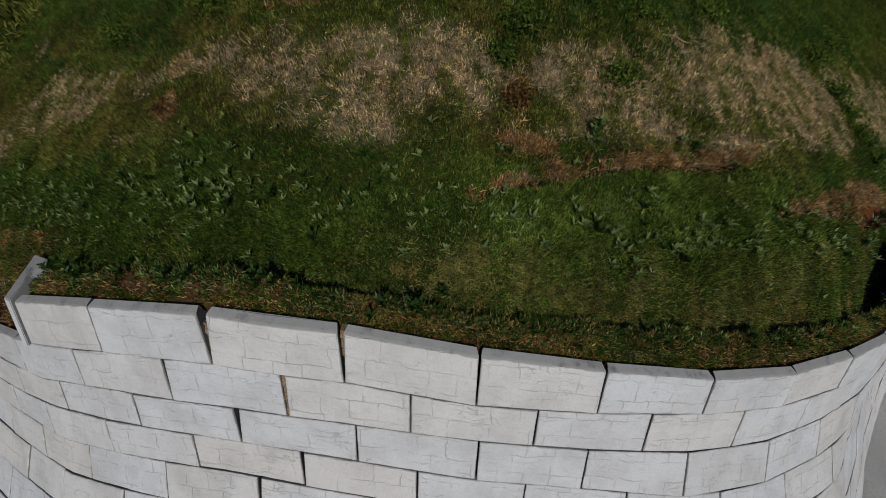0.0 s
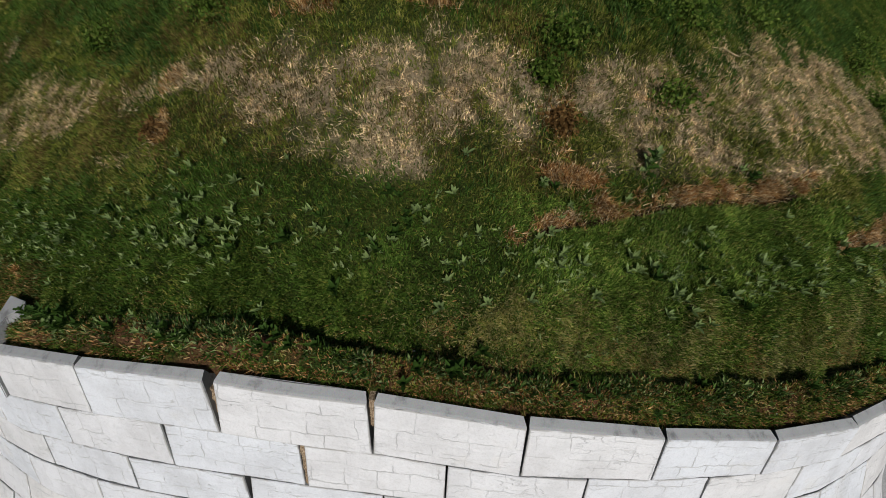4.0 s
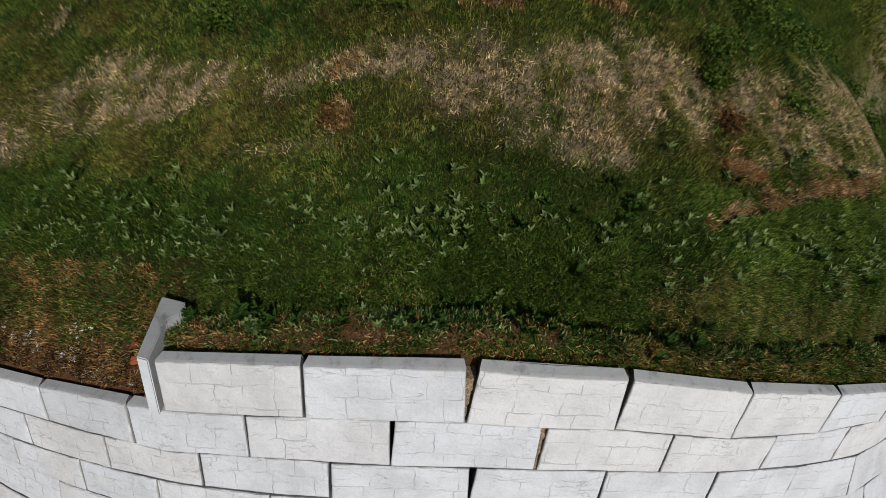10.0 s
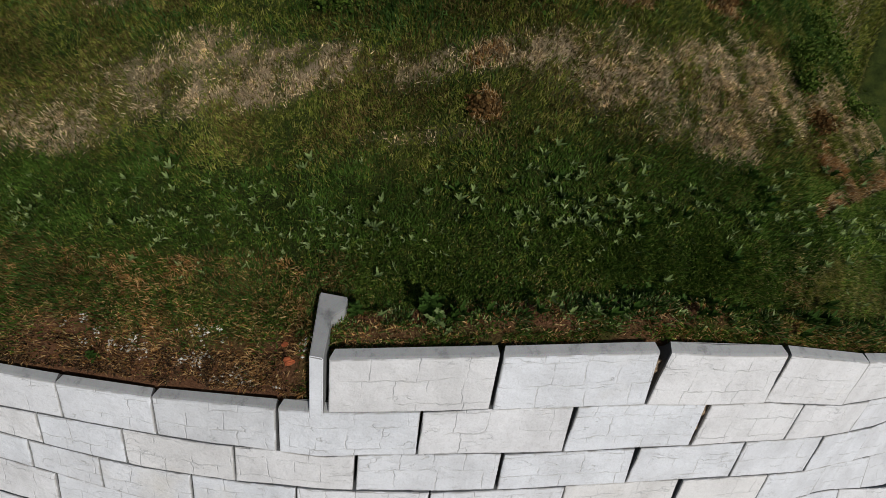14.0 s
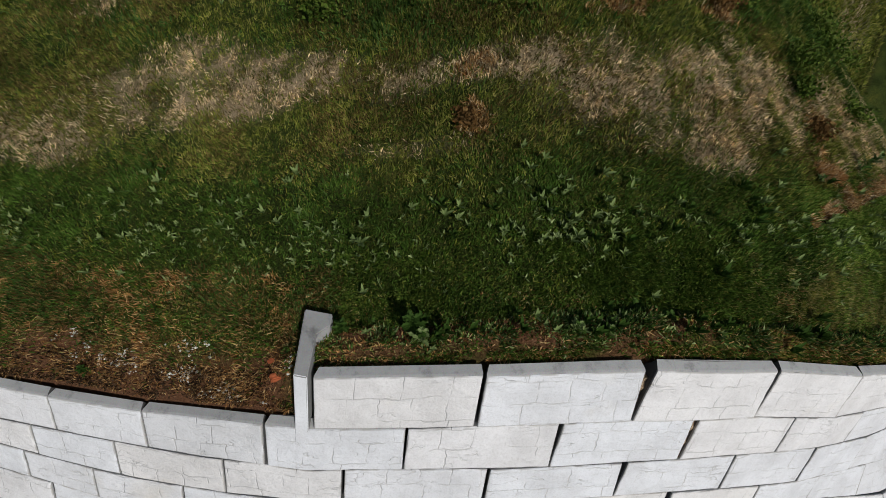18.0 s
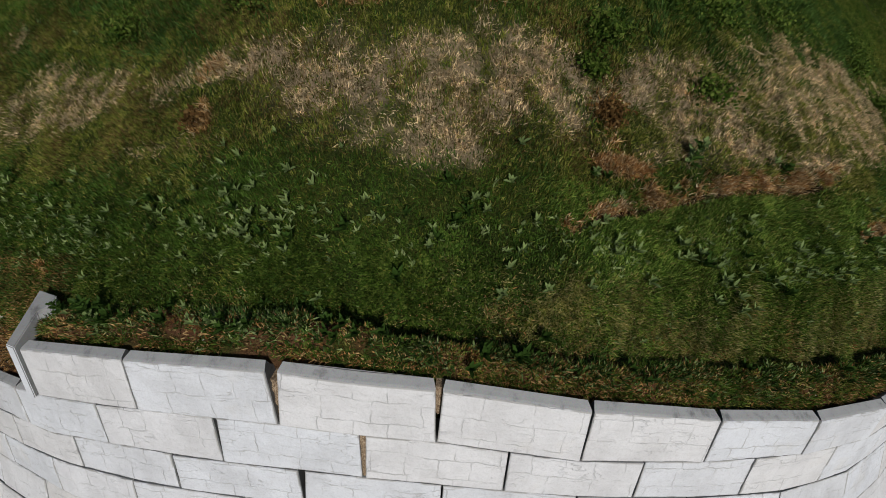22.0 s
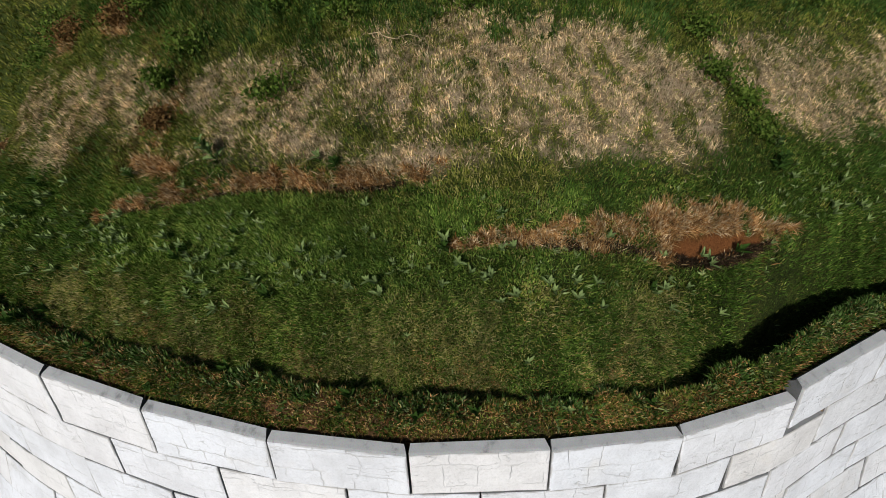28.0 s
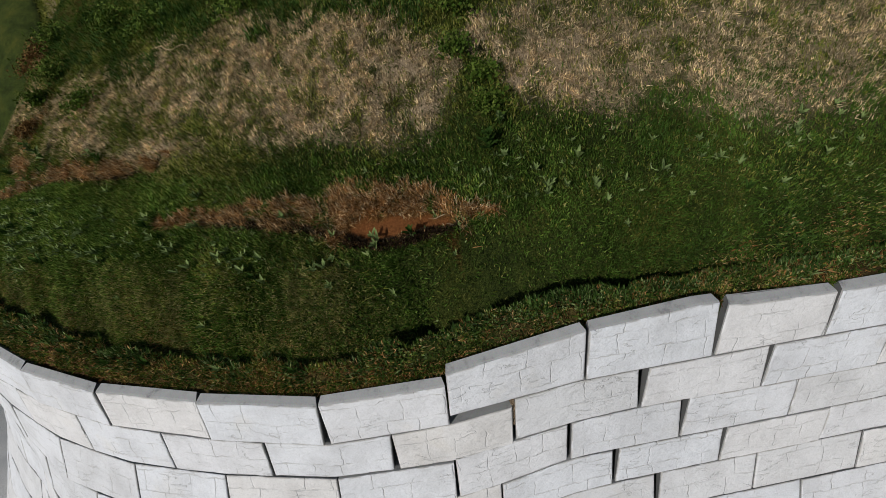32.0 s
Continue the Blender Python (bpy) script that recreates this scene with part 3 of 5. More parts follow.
def blades(name, u, v, length, width, lean, material, label, sink=0.01, droop=0.35, clump=0.0):
    """Each blade is a folded, tapering strip, rooted on the bank."""
    n = len(u)
    root = ground(u, v)
    root[:, 2] -= sink
    L = length * rng.uniform(0.5, 1.25, n) if np.isscalar(length) else length * rng.uniform(0.6, 1.2, n)
    W = width * rng.uniform(0.7, 1.3, n)
    ang = 2 * np.pi * 1.5 * fbm(u * 2.6, v * 3.0, len(name), 3) + rng.normal(0, 1.1, n)
    tilt = np.abs(rng.normal(0, lean, n))
    nrm = inward(u)
    out = np.stack([np.cos(ang), np.sin(ang), np.zeros(n)], -1)
    steep = np.clip((bank(u, v + 0.03) - bank(u, v - 0.03)) / 0.06, -0.6, 2.2) * 0.38
    up = np.stack([-nrm[:, 0] * steep, -nrm[:, 1] * steep, np.ones(n)], -1)
    up /= np.linalg.norm(up, axis=1, keepdims=True)
    out -= up * (out * up).sum(1, keepdims=True)
    d = up * np.cos(tilt)[:, None] + out * np.sin(tilt)[:, None]
    side = np.cross(d, out + rng.normal(0, 0.4, (n, 3)))
    side /= np.linalg.norm(side, axis=1, keepdims=True) + 1e-9
    mid = root + d * (L * 0.45)[:, None]
    tip = root + d * L[:, None] + out * (L * droop * np.sin(tilt))[:, None] - np.array([0, 0, 1]) * (L * droop * 0.25 * np.sin(tilt))[:, None]
    s1 = side * (W * 0.5)[:, None]
    verts = np.stack([root, mid + s1, tip, mid - s1], 1).reshape(-1, 3)
    b = np.arange(n) * 4
    tri = np.stack([b, b + 1, b + 3, b + 3, b + 1, b + 2], -1).ravel()
    me = raw_mesh(name, verts, 3, tri, material)
    return tagged(new(name, me), label, "grass", kind="stuff")


def not_bare(u, v):
    d = v - berm(u)
    furrow = smoothstep(0.0, 0.03, d) * (1 - smoothstep(trench(u), trench(u) + 0.06, d)) * smoothstep(1.5, 2.5, u)
    strip = (1 - smoothstep(berm(u) - 0.04, berm(u) + 0.02, v)) * smoothstep(-0.2, 0.2, u)
    return (1 - np.maximum(clay_share(u, v) * 0.93, pit_share(u, v))) * (1 - 0.9 * furrow) * (1 - 0.6 * strip)


def green_share(u, v):
    """Lush near the wall and on the upper left, mixed with olive higher up."""
    n = fbm(u * 1.6, v * 2.2, 101, 4)
    band = 1 - smoothstep(1.15, 1.65, v + 0.7 * (n - 0.5))
    high = smoothstep(2.3, 2.8, v + 0.8 * (n - 0.5))
    mott = smoothstep(0.38, 0.60, fbm(u * 3.1, v * 4.0, 103, 4))
    yellow = 1.3 * np.exp(-((v - 0.60) / 0.16) ** 2) * (0.25 + 0.75 * smoothstep(3.0, 4.5, u) * (1 - smoothstep(10.2, 11.2, u))) * mott
    return np.clip(np.maximum(np.maximum(band, 0.75 * high), 0.12) - yellow - 0.45 * mott * smoothstep(4, 7, u) * (1 - smoothstep(9.8, 11.0, u)), 0.05, 1)


u, v = scatter(1150000, -4.3, 18.4, 0.13, 4.3, lambda u, v: not_bare(u, v) * green_share(u, v) * (1 - 0.88 * straw_share(u, v)) * (1 - rust_share(u, v)) ** 2 * (0.35 + 0.8 * smoothstep(0.34, 0.62, fbm(u * 15, v * 17, 111, 2))))
blades("lush_grass", u, v, 0.056, 0.0100, 0.60, LUSH, "short dark green grass on the bank")
u, v = scatter(930000, -4.3, 18.4, 0.13, 4.3, lambda u, v: not_bare(u, v) * (1 - 0.8 * green_share(u, v)) * (1 - 0.86 * straw_share(u, v)) * (1 - 0.95 * rust_share(u, v)) * (0.35 + 0.8 * smoothstep(0.34, 0.62, fbm(u * 14, v * 16, 121, 2))))
blades("olive_grass", u, v, 0.056, 0.0100, 0.62, OLIVE, "yellowing olive grass on the bank")
u, v = scatter(720000, -4.3, 15.2, 0.9, 3.6, lambda u, v: straw_share(u, v) * (0.15 + 1.1 * smoothstep(0.34, 0.6, fbm(u * 12, v * 14, 131, 2))))
blades("dry_grass", u, v, 0.060, 0.0090, 0.95, STRAW, "matted dry straw-coloured grass on the bank")
tufts = [scatter(420000, 3.9, 10.8, 0.75, 1.6, lambda u, v: rust_share(u, v) * (1 - pit_share(u, v)) ** 2), scatter(120000, 0.4, 5.0, 1.35, 2.75, rust_share)]
u, v = np.concatenate([a for a, b in tufts]), np.concatenate([b for a, b in tufts])
pale = rng.uniform(0, 1, len(u)) < 0.22
blades("rusty_dead_grass", u[~pale], v[~pale], 0.080, 0.0095, 0.8, RUST, "rust-brown dead grass along cracks in the bank")
blades("pale_dead_grass", u[pale], v[pale], 0.085, 0.0085, 0.8, STRAW, "pale dead grass along cracks in the bank")
u, v = scatter(60000, -4.3, 15.2, 0.13, 3.4, lambda u, v: (1 - straw_share(u, v)) * smoothstep(0.52, 0.62, fbm(u * 3, v * 3.5, 141, 3)) * not_bare(u, v))
blades("coarse_grass", u, v, 0.11, 0.008, 0.75, WEED, "coarse longer grass tufts on the bank")
u, v = scatter(60000, -4.3, 15.2, 0.15, 0.62, lambda u, v: smoothstep(0.44, 0.56, fbm(u * 4, v * 6, 151, 3)) * (1 - 0.8 * clay_share(u, v)) * smoothstep(-0.2, 0.2, u))
blades("low_weeds", u, v, 0.045, 0.014, 0.9, WEED, "low broad-leaved weeds in the soil strip behind the wall")
far = [scatter(40000, 18.2, 25, 0.2, 7.0, lambda u, v: 1.0), scatter(40000, -14, -4.1, 0.2, 7.0, lambda u, v: 1.0), scatter(24000, -4.3, 18.4, 4.2, 8.0, lambda u, v: 1.0)]
u, v = np.concatenate([a for a, b in far]), np.concatenate([b for a, b in far])
blades("far_grass", u, v, 0.16, 0.035, 0.8, OLIVE, "rough grass on the far slopes")
u, v = scatter(40000, -3.4, 15.2, 0.13, 0.5, lambda u, v: 0.25 + 0.75 * clay_share(u, v))
blades("leaf_litter", u, v, 0.022, 0.008, 1.3, REDSTEM, "brown dead leaf litter on the soil strip", sink=0.002)
u, v = scatter(110000, -4.2, 15.2, 0.15, 0.55, lambda u, v: (0.30 + 0.7 * smoothstep(0.45, 0.6, fbm(u * 6, v * 8, 161, 3))) * np.where(u < 0, 0.5 * smoothstep(0.16, 0.3, v), 0.6))
pick = rng.uniform(0, 1, len(u))
blades("strip_grass", u[pick < 0.5], v[pick < 0.5], 0.045, 0.0095, 1.15, YELLOW, "sparse yellowing grass on the soil strip behind the wall")
blades("strip_litter", u[pick > 0.5], v[pick > 0.5], 0.045, 0.0105, 1.25, RUST, "brown dead grass lying on the soil strip behind the wall")
u, v = scatter(26000, -3.6, 0.0, 0.15, 0.66, lambda u, v: 0.25 + 0.75 * smoothstep(0.45, 0.6, fbm(u * 7, v * 8, 171, 3)))
blades("withered_grass", u, v, 0.060, 0.0065, 1.0, RUST, "withered brown grass over the bare clay")
u, v = scatter(30000, 8.6, 12.6, 0.2, 0.5, lambda u, v: (np.abs(v - berm(u) + 0.05) < 0.06) * np.exp(-((u - 10.9) / 0.9) ** 2))
half = len(u) // 3
blades("ridge_weeds", u[:half], v[:half], 0.060, 0.020, 1.0, WEED, "dense low weeds along the ridge of the soil strip")
blades("pale_ridge_weeds", u[half:2 * half], v[half:2 * half], 0.040, 0.014, 0.8, ROSETTE, "pale grey-green weeds along the ridge of the soil strip")


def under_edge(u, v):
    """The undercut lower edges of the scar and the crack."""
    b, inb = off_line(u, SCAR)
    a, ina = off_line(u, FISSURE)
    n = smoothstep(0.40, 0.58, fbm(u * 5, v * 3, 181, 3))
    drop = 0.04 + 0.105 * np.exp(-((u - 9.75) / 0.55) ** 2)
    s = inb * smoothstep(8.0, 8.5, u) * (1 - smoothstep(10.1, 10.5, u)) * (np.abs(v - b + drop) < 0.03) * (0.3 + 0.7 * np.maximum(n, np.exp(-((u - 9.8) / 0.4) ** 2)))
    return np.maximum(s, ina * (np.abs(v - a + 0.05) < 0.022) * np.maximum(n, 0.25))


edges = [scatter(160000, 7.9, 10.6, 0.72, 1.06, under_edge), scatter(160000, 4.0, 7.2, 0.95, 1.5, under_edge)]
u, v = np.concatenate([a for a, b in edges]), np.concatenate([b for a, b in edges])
blades("dark_dead_grass", u, v, 0.055, 0.011, 1.0, DARKGRASS, "dark grass blades along undercut edges of the bank", sink=0.0)
u, v = scatter(300000, 3.4, 12.8, 0.40, 1.3, lambda u, v: not_bare(u, v) * (1 - rust_share(u, v)) * (1 - straw_share(u, v)) * smoothstep(3.4, 5.0, u) * (0.32 - 0.16 * smoothstep(6.5, 8.5, u) + 0.42 * np.exp(-((u - 5.1) / 1.9) ** 2) - 0.2 * smoothstep(11.2, 12.0, u) + 0.2 * np.exp(-((u - 10.5) / 0.7) ** 2) * (v < 0.95)) * (1 - 0.6 * smoothstep(8.5, 10.5, u)))
blades("bank_grass", u, v, 0.055, 0.0100, 0.62, BRIGHT, "dense green grass on the steep foot of the bank, lightened as sunlit")
u, v = scatter(300000, 3.2, 13.5, 0.40, 3.2, lambda u, v: not_bare(u, v) * (1 - rust_share(u, v)) * smoothstep(3.2, 4.8, u) * smoothstep(0.40, 0.60, fbm(u * 3.1, v * 4.0, 103, 4)) * 0.28 * (1 - 0.8 * smoothstep(8.6, 9.8, u)))
w, x = scatter(170000, 2.8, 10.3, 0.42, 0.78, lambda u, v: np.exp(-((v - 0.58) / 0.11) ** 2) * smoothstep(2.8, 4.2, u) * (1 - smoothstep(8.9, 9.9, u)) * (0.15 + smoothstep(0.40, 0.56, fbm(u * 4, v * 5, 191, 3))))
blades("yellow_grass", np.concatenate([u, w]), np.concatenate([v, x]), 0.052, 0.0095, 0.70, YELLOW, "sunlit yellow-green grass on the bank")
u, v = scatter(220000, -4.3, 4.6, 1.2, 3.3, lambda u, v: (1 - 0.7 * straw_share(u, v)) * smoothstep(0.38, 0.60, fbm(u * 2.1, v * 3.0, 201, 4)) * smoothstep(1.2, 1.6, v) * 0.6)
blades("brown_grass", u, v, 0.056, 0.0100, 0.65, BROWN, "brownish fading grass high on the bank")
# broad little leaves in clumps on the strip behind the wall
u, v = scatter(90000, -0.1, 15.0, 0.16, 0.66, lambda u, v: smoothstep(0.46, 0.60, fbm(u * 9, v * 11, 211, 3)) * (1 - 0.6 * smoothstep(berm(u), berm(u) + 0.04, v)))
pick = rng.uniform(0, 1, len(u))
blades("strip_weeds", u[pick < 0.6], v[pick < 0.6], 0.042, 0.019, 0.8, BUSH, "clumps of low green weeds in the soil strip behind the wall")
blades("pale_strip_weeds", u[pick > 0.82], v[pick > 0.82], 0.042, 0.017, 0.7, ROSETTE, "pale low weeds in the soil strip behind the wall")
# taller weeds in clumps along the ragged edge of the strip and behind it
u, v = scatter(240000, 0.0, 13.6, 0.14, 0.62, lambda u, v: smoothstep(0.50, 0.60, fbm(u * 5.5, v * 7, 231, 3)) * np.exp(-((v - berm(u) + 0.03) / 0.085) ** 2) * smoothstep(0.0, 0.4, u) * (0.80 - 0.38 * smoothstep(2.5, 4.0, u)))
pick = rng.uniform(0, 1, len(u))
blades("edge_weeds", u[pick < 0.5], v[pick < 0.5], 0.075, 0.017, 0.55, WEED, "dark green weeds along the ragged edge of the soil strip")
blades("withered_edge_weeds", u[(pick > 0.5) & (pick < 0.72)], v[(pick > 0.5) & (pick < 0.72)], 0.065, 0.012, 0.8, RUST, "withered brown weeds along the ragged edge of the soil strip")
blades("pale_edge_weeds", u[pick > 0.82], v[pick > 0.82], 0.075, 0.015, 0.60, ROSETTE, "pale grey-green weeds along the ragged edge of the soil strip")
u, v = scatter(130000, -0.1, 3.6, 0.34, 0.95, lambda u, v: (0.15 + 0.85 * smoothstep(0.42, 0.58, fbm(u * 5, v * 7, 241, 3))) * (1 - smoothstep(2.4, 3.6, u)) * np.exp(-((v - 0.56) / 0.20) ** 2))
blades("clover", u, v, 0.045, 0.018, 0.75, BUSH, "bright broad-leaved clover at the foot of the bank")
u, v = scatter(40000, -4.2, 0.0, 0.20, 0.72, lambda u, v: smoothstep(0.48, 0.60, fbm(u * 4.5, v * 6, 251, 3)) * smoothstep(0.2, 0.34, v))
half = len(u) // 2
blades("foot_weeds", u[:half], v[:half], 0.070, 0.014, 0.6, WEED, "dark green weeds above the bare clay")
blades("olive_foot_weeds", u[half:], v[half:], 0.070, 0.011, 0.6, BROWN, "brownish weeds above the bare clay")
u, v = scatter(130000, -4.3, 15.0, 2.05, 3.6, lambda u, v: smoothstep(0.50, 0.62, fbm(u * 2.4, v * 3, 261, 4)) * smoothstep(2.1, 2.5, v) * (1 - straw_share(u, v)))
blades("upper_weeds", u, v, 0.085, 0.016, 0.6, WEED, "rough green weeds on the upper bank")
# the steep foot of the bank needs more blades for each stretch of plan


def steep_share(u, v):
    slope = (bank(u, v + 0.03) - bank(u, v - 0.03)) / 0.06
    return np.clip((slope - 1.3) / 4, 0, 1) * not_bare(u, v) * (1 - rust_share(u, v)) * smoothstep(0.30, 0.40, v)


u, v = scatter(420000, -4.3, 14.5, 0.34, 0.95, steep_share)
blades("steep_grass", u, v, 0.052, 0.0100, 0.62, LUSH, "short dark green grass on the steep foot of the bank")
# mottled cover of the strip, and litter at its lip behind the crown
u, v = scatter(85000, 2.6, 12.4, 0.12, 0.46, lambda u, v: (0.15 + 0.85 * smoothstep(0.40, 0.60, fbm(u * 6, v * 7, 281, 3))) * smoothstep(2.6, 3.4, u) * (1 - smoothstep(berm(u) - 0.03, berm(u) + 0.03, v)) * (1 - 0.5 * smoothstep(9.2, 10.2, u)))
pick = rng.uniform(0, 1, len(u))
blades("mottled_strip_grass", u[pick < 0.55], v[pick < 0.55], 0.048, 0.0105, 0.9, OLIVE, "olive grass mottling the soil strip behind the wall")
blades("mottled_strip_litter", u[pick > 0.55], v[pick > 0.55], 0.046, 0.0105, 1.0, RUST, "light brown dead grass mottling the soil strip behind the wall")
u, v = scatter(30000, 0.0, 14.0, 0.115, 0.165, lambda u, v: smoothstep(0.36, 0.60, fbm(u * 5, v * 4, 291, 3)))
half = len(u) // 2
blades("lip_weeds", u[:half], v[:half], 0.055, 0.013, 0.9, BUSH, "small weeds leaning over the lip of the soil strip")
blades("lip_litter", u[half:], v[half:], 0.050, 0.010, 1.1, RUST, "dead grass lying over the lip of the soil strip")
u, v = scatter(22000, -4.0, -0.05, 0.115, 0.24, lambda u, v: 0.2 + 0.8 * smoothstep(0.40, 0.60, fbm(u * 6, v * 8, 301, 3)))
half = len(u) // 2
blades("clay_litter", u[:half], v[:half], 0.045, 0.008, 1.1, RUST, "withered brown grass lying on the bare clay")
blades("dark_clay_litter", u[half:], v[half:], 0.045, 0.009, 1.1, DARKGRASS, "dark decayed stalks lying on the bare clay")
# tan withered patches just above the strip
u, v = scatter(90000, 2.6, 10.2, 0.40, 0.70, lambda u, v: smoothstep(0.52, 0.64, fbm(u * 2.6, v * 5, 271, 3)) * np.exp(-((v - berm(u) - 0.20) / 0.09) ** 2) * smoothstep(2.6, 3.6, u) * (1 - smoothstep(9.3, 10.2, u)))
pick = rng.uniform(0, 1, len(u))
blades("tan_grass", u[pick < 0.45], v[pick < 0.45], 0.050, 0.0095, 0.75, RUST, "tan withered grass just above the soil strip")
blades("pale_tan_grass", u[pick > 0.45], v[pick > 0.45], 0.050, 0.0095, 0.75, YELLOW, "yellowed grass just above the soil strip")
# seedlings: small pale stars of five leaves scattered through the short grass
u, v = scatter(2000, -3.6, 13.6, 0.48, 1.45, lambda u, v: (1 - 0.6 * smoothstep(10.5, 11.5, u)) * np.exp(-((v - 0.86) / 0.26) ** 2) * (0.15 + 0.85 * smoothstep(0.42, 0.58, fbm(u * 1.5, v * 3, 221, 3))) * (1 - rust_share(u, v)))
u, v = np.repeat(u, 6) + rng.normal(0, 0.006, len(u) * 6), np.repeat(v, 6) + rng.normal(0, 0.005, len(v) * 6)
blades("seedlings", u, v, 0.052, 0.016, 0.75, ROSETTE, "small pale broad-leaved seedlings in the short grass", sink=-0.028)



# ---- the retaining wall of cast-stone blocks ----
def spaced(length, count):
    """Steps along an edge, close together at both arrises."""
    inner = np.linspace(0.035, length - 0.035, count)
    return np.concatenate([[0.0, 0.005, 0.012, 0.02], inner, [length - 0.02, length - 0.012, length - 0.005, length]]) / length


def block_mesh(A, B, C, D, seed, depth, cap, sag=None):
    """A cast block between its four face corners: worn arrises, a split face with low relief, bare grey sides and top."""
    wide = (np.linalg.norm(B - A) + np.linalg.norm(D - C)) / 2
    high = (np.linalg.norm(C - A) + np.linalg.norm(D - B)) / 2
    S, T = np.meshgrid(spaced(wide, 30), spaced(high, 14))
    s, t = S[..., None], T[..., None]
    P = (C * (1 - s) + D * s) * (1 - t) + (A * (1 - s) + B * s) * t
    if sag is not None:
        at = np.linspace(0, 1, len(sag[0]))
        for k in range(3):
            P[..., k] += np.interp(S, at, sag[1][:, k]) * (1 - T) + np.interp(S, at, sag[0][:, k]) * T
    ny = np.cross((A + B) - (C + D), (B + D) - (A + C))
    ny /= np.linalg.norm(ny)
    X, Z = S * wide, T * high
    edge = np.minimum(np.minimum(X, wide - X), np.minimum(Z, high - Z))
    k = seed * 7.31
    relief = 0.011 * (fbm(X * 4 + k, Z * 6, 13, 3) - 0.5) + 0.008 * (np.round(fbm(X * 3 + k, Z * 5 + k, 17, 2) * 7) / 7 - 0.5)
    chip = 0.007 + 0.016 * smoothstep(0.58, 0.75, fbm(X * 6 + k, Z * 6 + k, 19, 3))
    back = -relief * smoothstep(0, 0.03, edge) + 0.008 * (1 - smoothstep(0, 1, edge / chip))
    F = P + ny * back[..., None]
    nz, nx = S.shape
    a = (np.arange(nz - 1)[:, None] * nx + np.arange(nx - 1)[None, :]).ravel()
    quads = np.stack([a, a + 1, a + nx + 1, a + nx], -1)
    low, high_row = np.arange(nx), (nz - 1) * nx + np.arange(nx)
    rim = np.concatenate([low, np.arange(1, nz) * nx + nx - 1, high_row[-2::-1], np.arange(nz - 2, 0, -1) * nx])
    m = len(rim)
    base = nx * nz
    # the sides run square for a hand's width, then taper towards the tail
    slope = smoothstep(0.0, 0.55, 1 - T.ravel()[rim]) if cap < depth else np.ones(m)
    behind = cap + (depth - cap) * slope
    near = np.minimum(0.022, behind)
    R1 = P.reshape(-1, 3)[rim] + ny * near[:, None]
    pull = (0.5 - S.ravel()[rim]) * 2 * (0.02 + 0.05 * slope)
    ex = (B - A) / np.linalg.norm(B - A)
    R2 = P.reshape(-1, 3)[rim] + ny * behind[:, None] + ex * pull[:, None]
    if cap < depth:
        # the crown is weathered: it falls towards the front
        R1[:, 2] += (1 - slope) * 0.05 * near / cap
        R2[:, 2] += (1 - slope) * 0.05
    around = np.arange(m)
    nxt = (around + 1) % m
    sides = np.concatenate([np.stack([rim, base + around, base + nxt, rim[nxt]], -1), np.stack([base + around, base + m + around, base + m + nxt, base + nxt], -1)])
    base2 = base + m
    lid = np.array([[base2, base2 + nx - 1, base2 + nx + nz - 2, base2 + 2 * nx + nz - 3]])[:, ::-1]
    verts = np.concatenate([F.reshape(-1, 3), R1, R2])
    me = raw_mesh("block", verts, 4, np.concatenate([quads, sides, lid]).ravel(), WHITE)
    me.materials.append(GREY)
    me.materials.append(JOINT_SHADE)
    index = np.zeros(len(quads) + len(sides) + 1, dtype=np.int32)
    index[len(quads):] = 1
    # joint faces take the darker concrete, their shade painted as colour
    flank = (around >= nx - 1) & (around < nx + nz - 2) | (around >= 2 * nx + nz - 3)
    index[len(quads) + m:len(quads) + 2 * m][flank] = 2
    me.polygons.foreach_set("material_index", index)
    me.polygons.foreach_set("use_smooth", index == 0)
    wash = np.zeros((len(verts), 3), dtype=np.float32)
    wash[:base] = np.stack([X + 0.37 * (seed % 11), Z + 0.29 * (seed % 7), np.full_like(X, seed * 1.7)], -1).reshape(-1, 3)
    me.attributes.new("wash", 'FLOAT_VECTOR', 'POINT').data.foreach_set("vector", wash.ravel())
    arris_tone = np.zeros(len(verts), dtype=np.float32)
    arris_tone[:base] = (0.75 * (1 - smoothstep(0.002, 0.014, edge)) * smoothstep(0.3, 0.6, fbm(X * 12 + k, Z * 12, 23, 2))).ravel()
    me.attributes.new("arris_tone", 'FLOAT', 'POINT').data.foreach_set("value", arris_tone)
    return me


# joints of the upper courses, in block counts, and how far down the face each course starts
JOINTS = [[0.03] + list(range(1, 13)) + [12.85, 13.8, 14.75, 15.75]]
JOINTS.append([-4.9, -4.0, -3.1, -2.2, -1.4, -0.43, 0.6, 1.55, 2.53, 3.5, 4.51, 5.52, 6.52, 7.5, 8.45, 9.52, 10.47, 11.46, 12.46, 13.4, 14.4, 15.4, 16.4])
JOINTS.append([-5.0, -4.2, -3.3, -2.45, -1.7, -0.78, 0.22, 1.15, 2.1, 3.06, 4.05, 5.0, 6.0, 7.05, 8.0, 9.0, 10.0, 10.9, 11.85, 12.78, 13.7, 14.7, 15.7])
JOINTS.append([-5.1, -4.3, -3.4, -2.6, -1.95, -1.15, -0.25, 0.72, 1.65, 2.6, 3.56, 4.5, 5.45, 6.45, 7.4, 8.4, 9.4, 10.35, 11.3, 12.25, 13.15, 14.1, 15.1, 16.1])
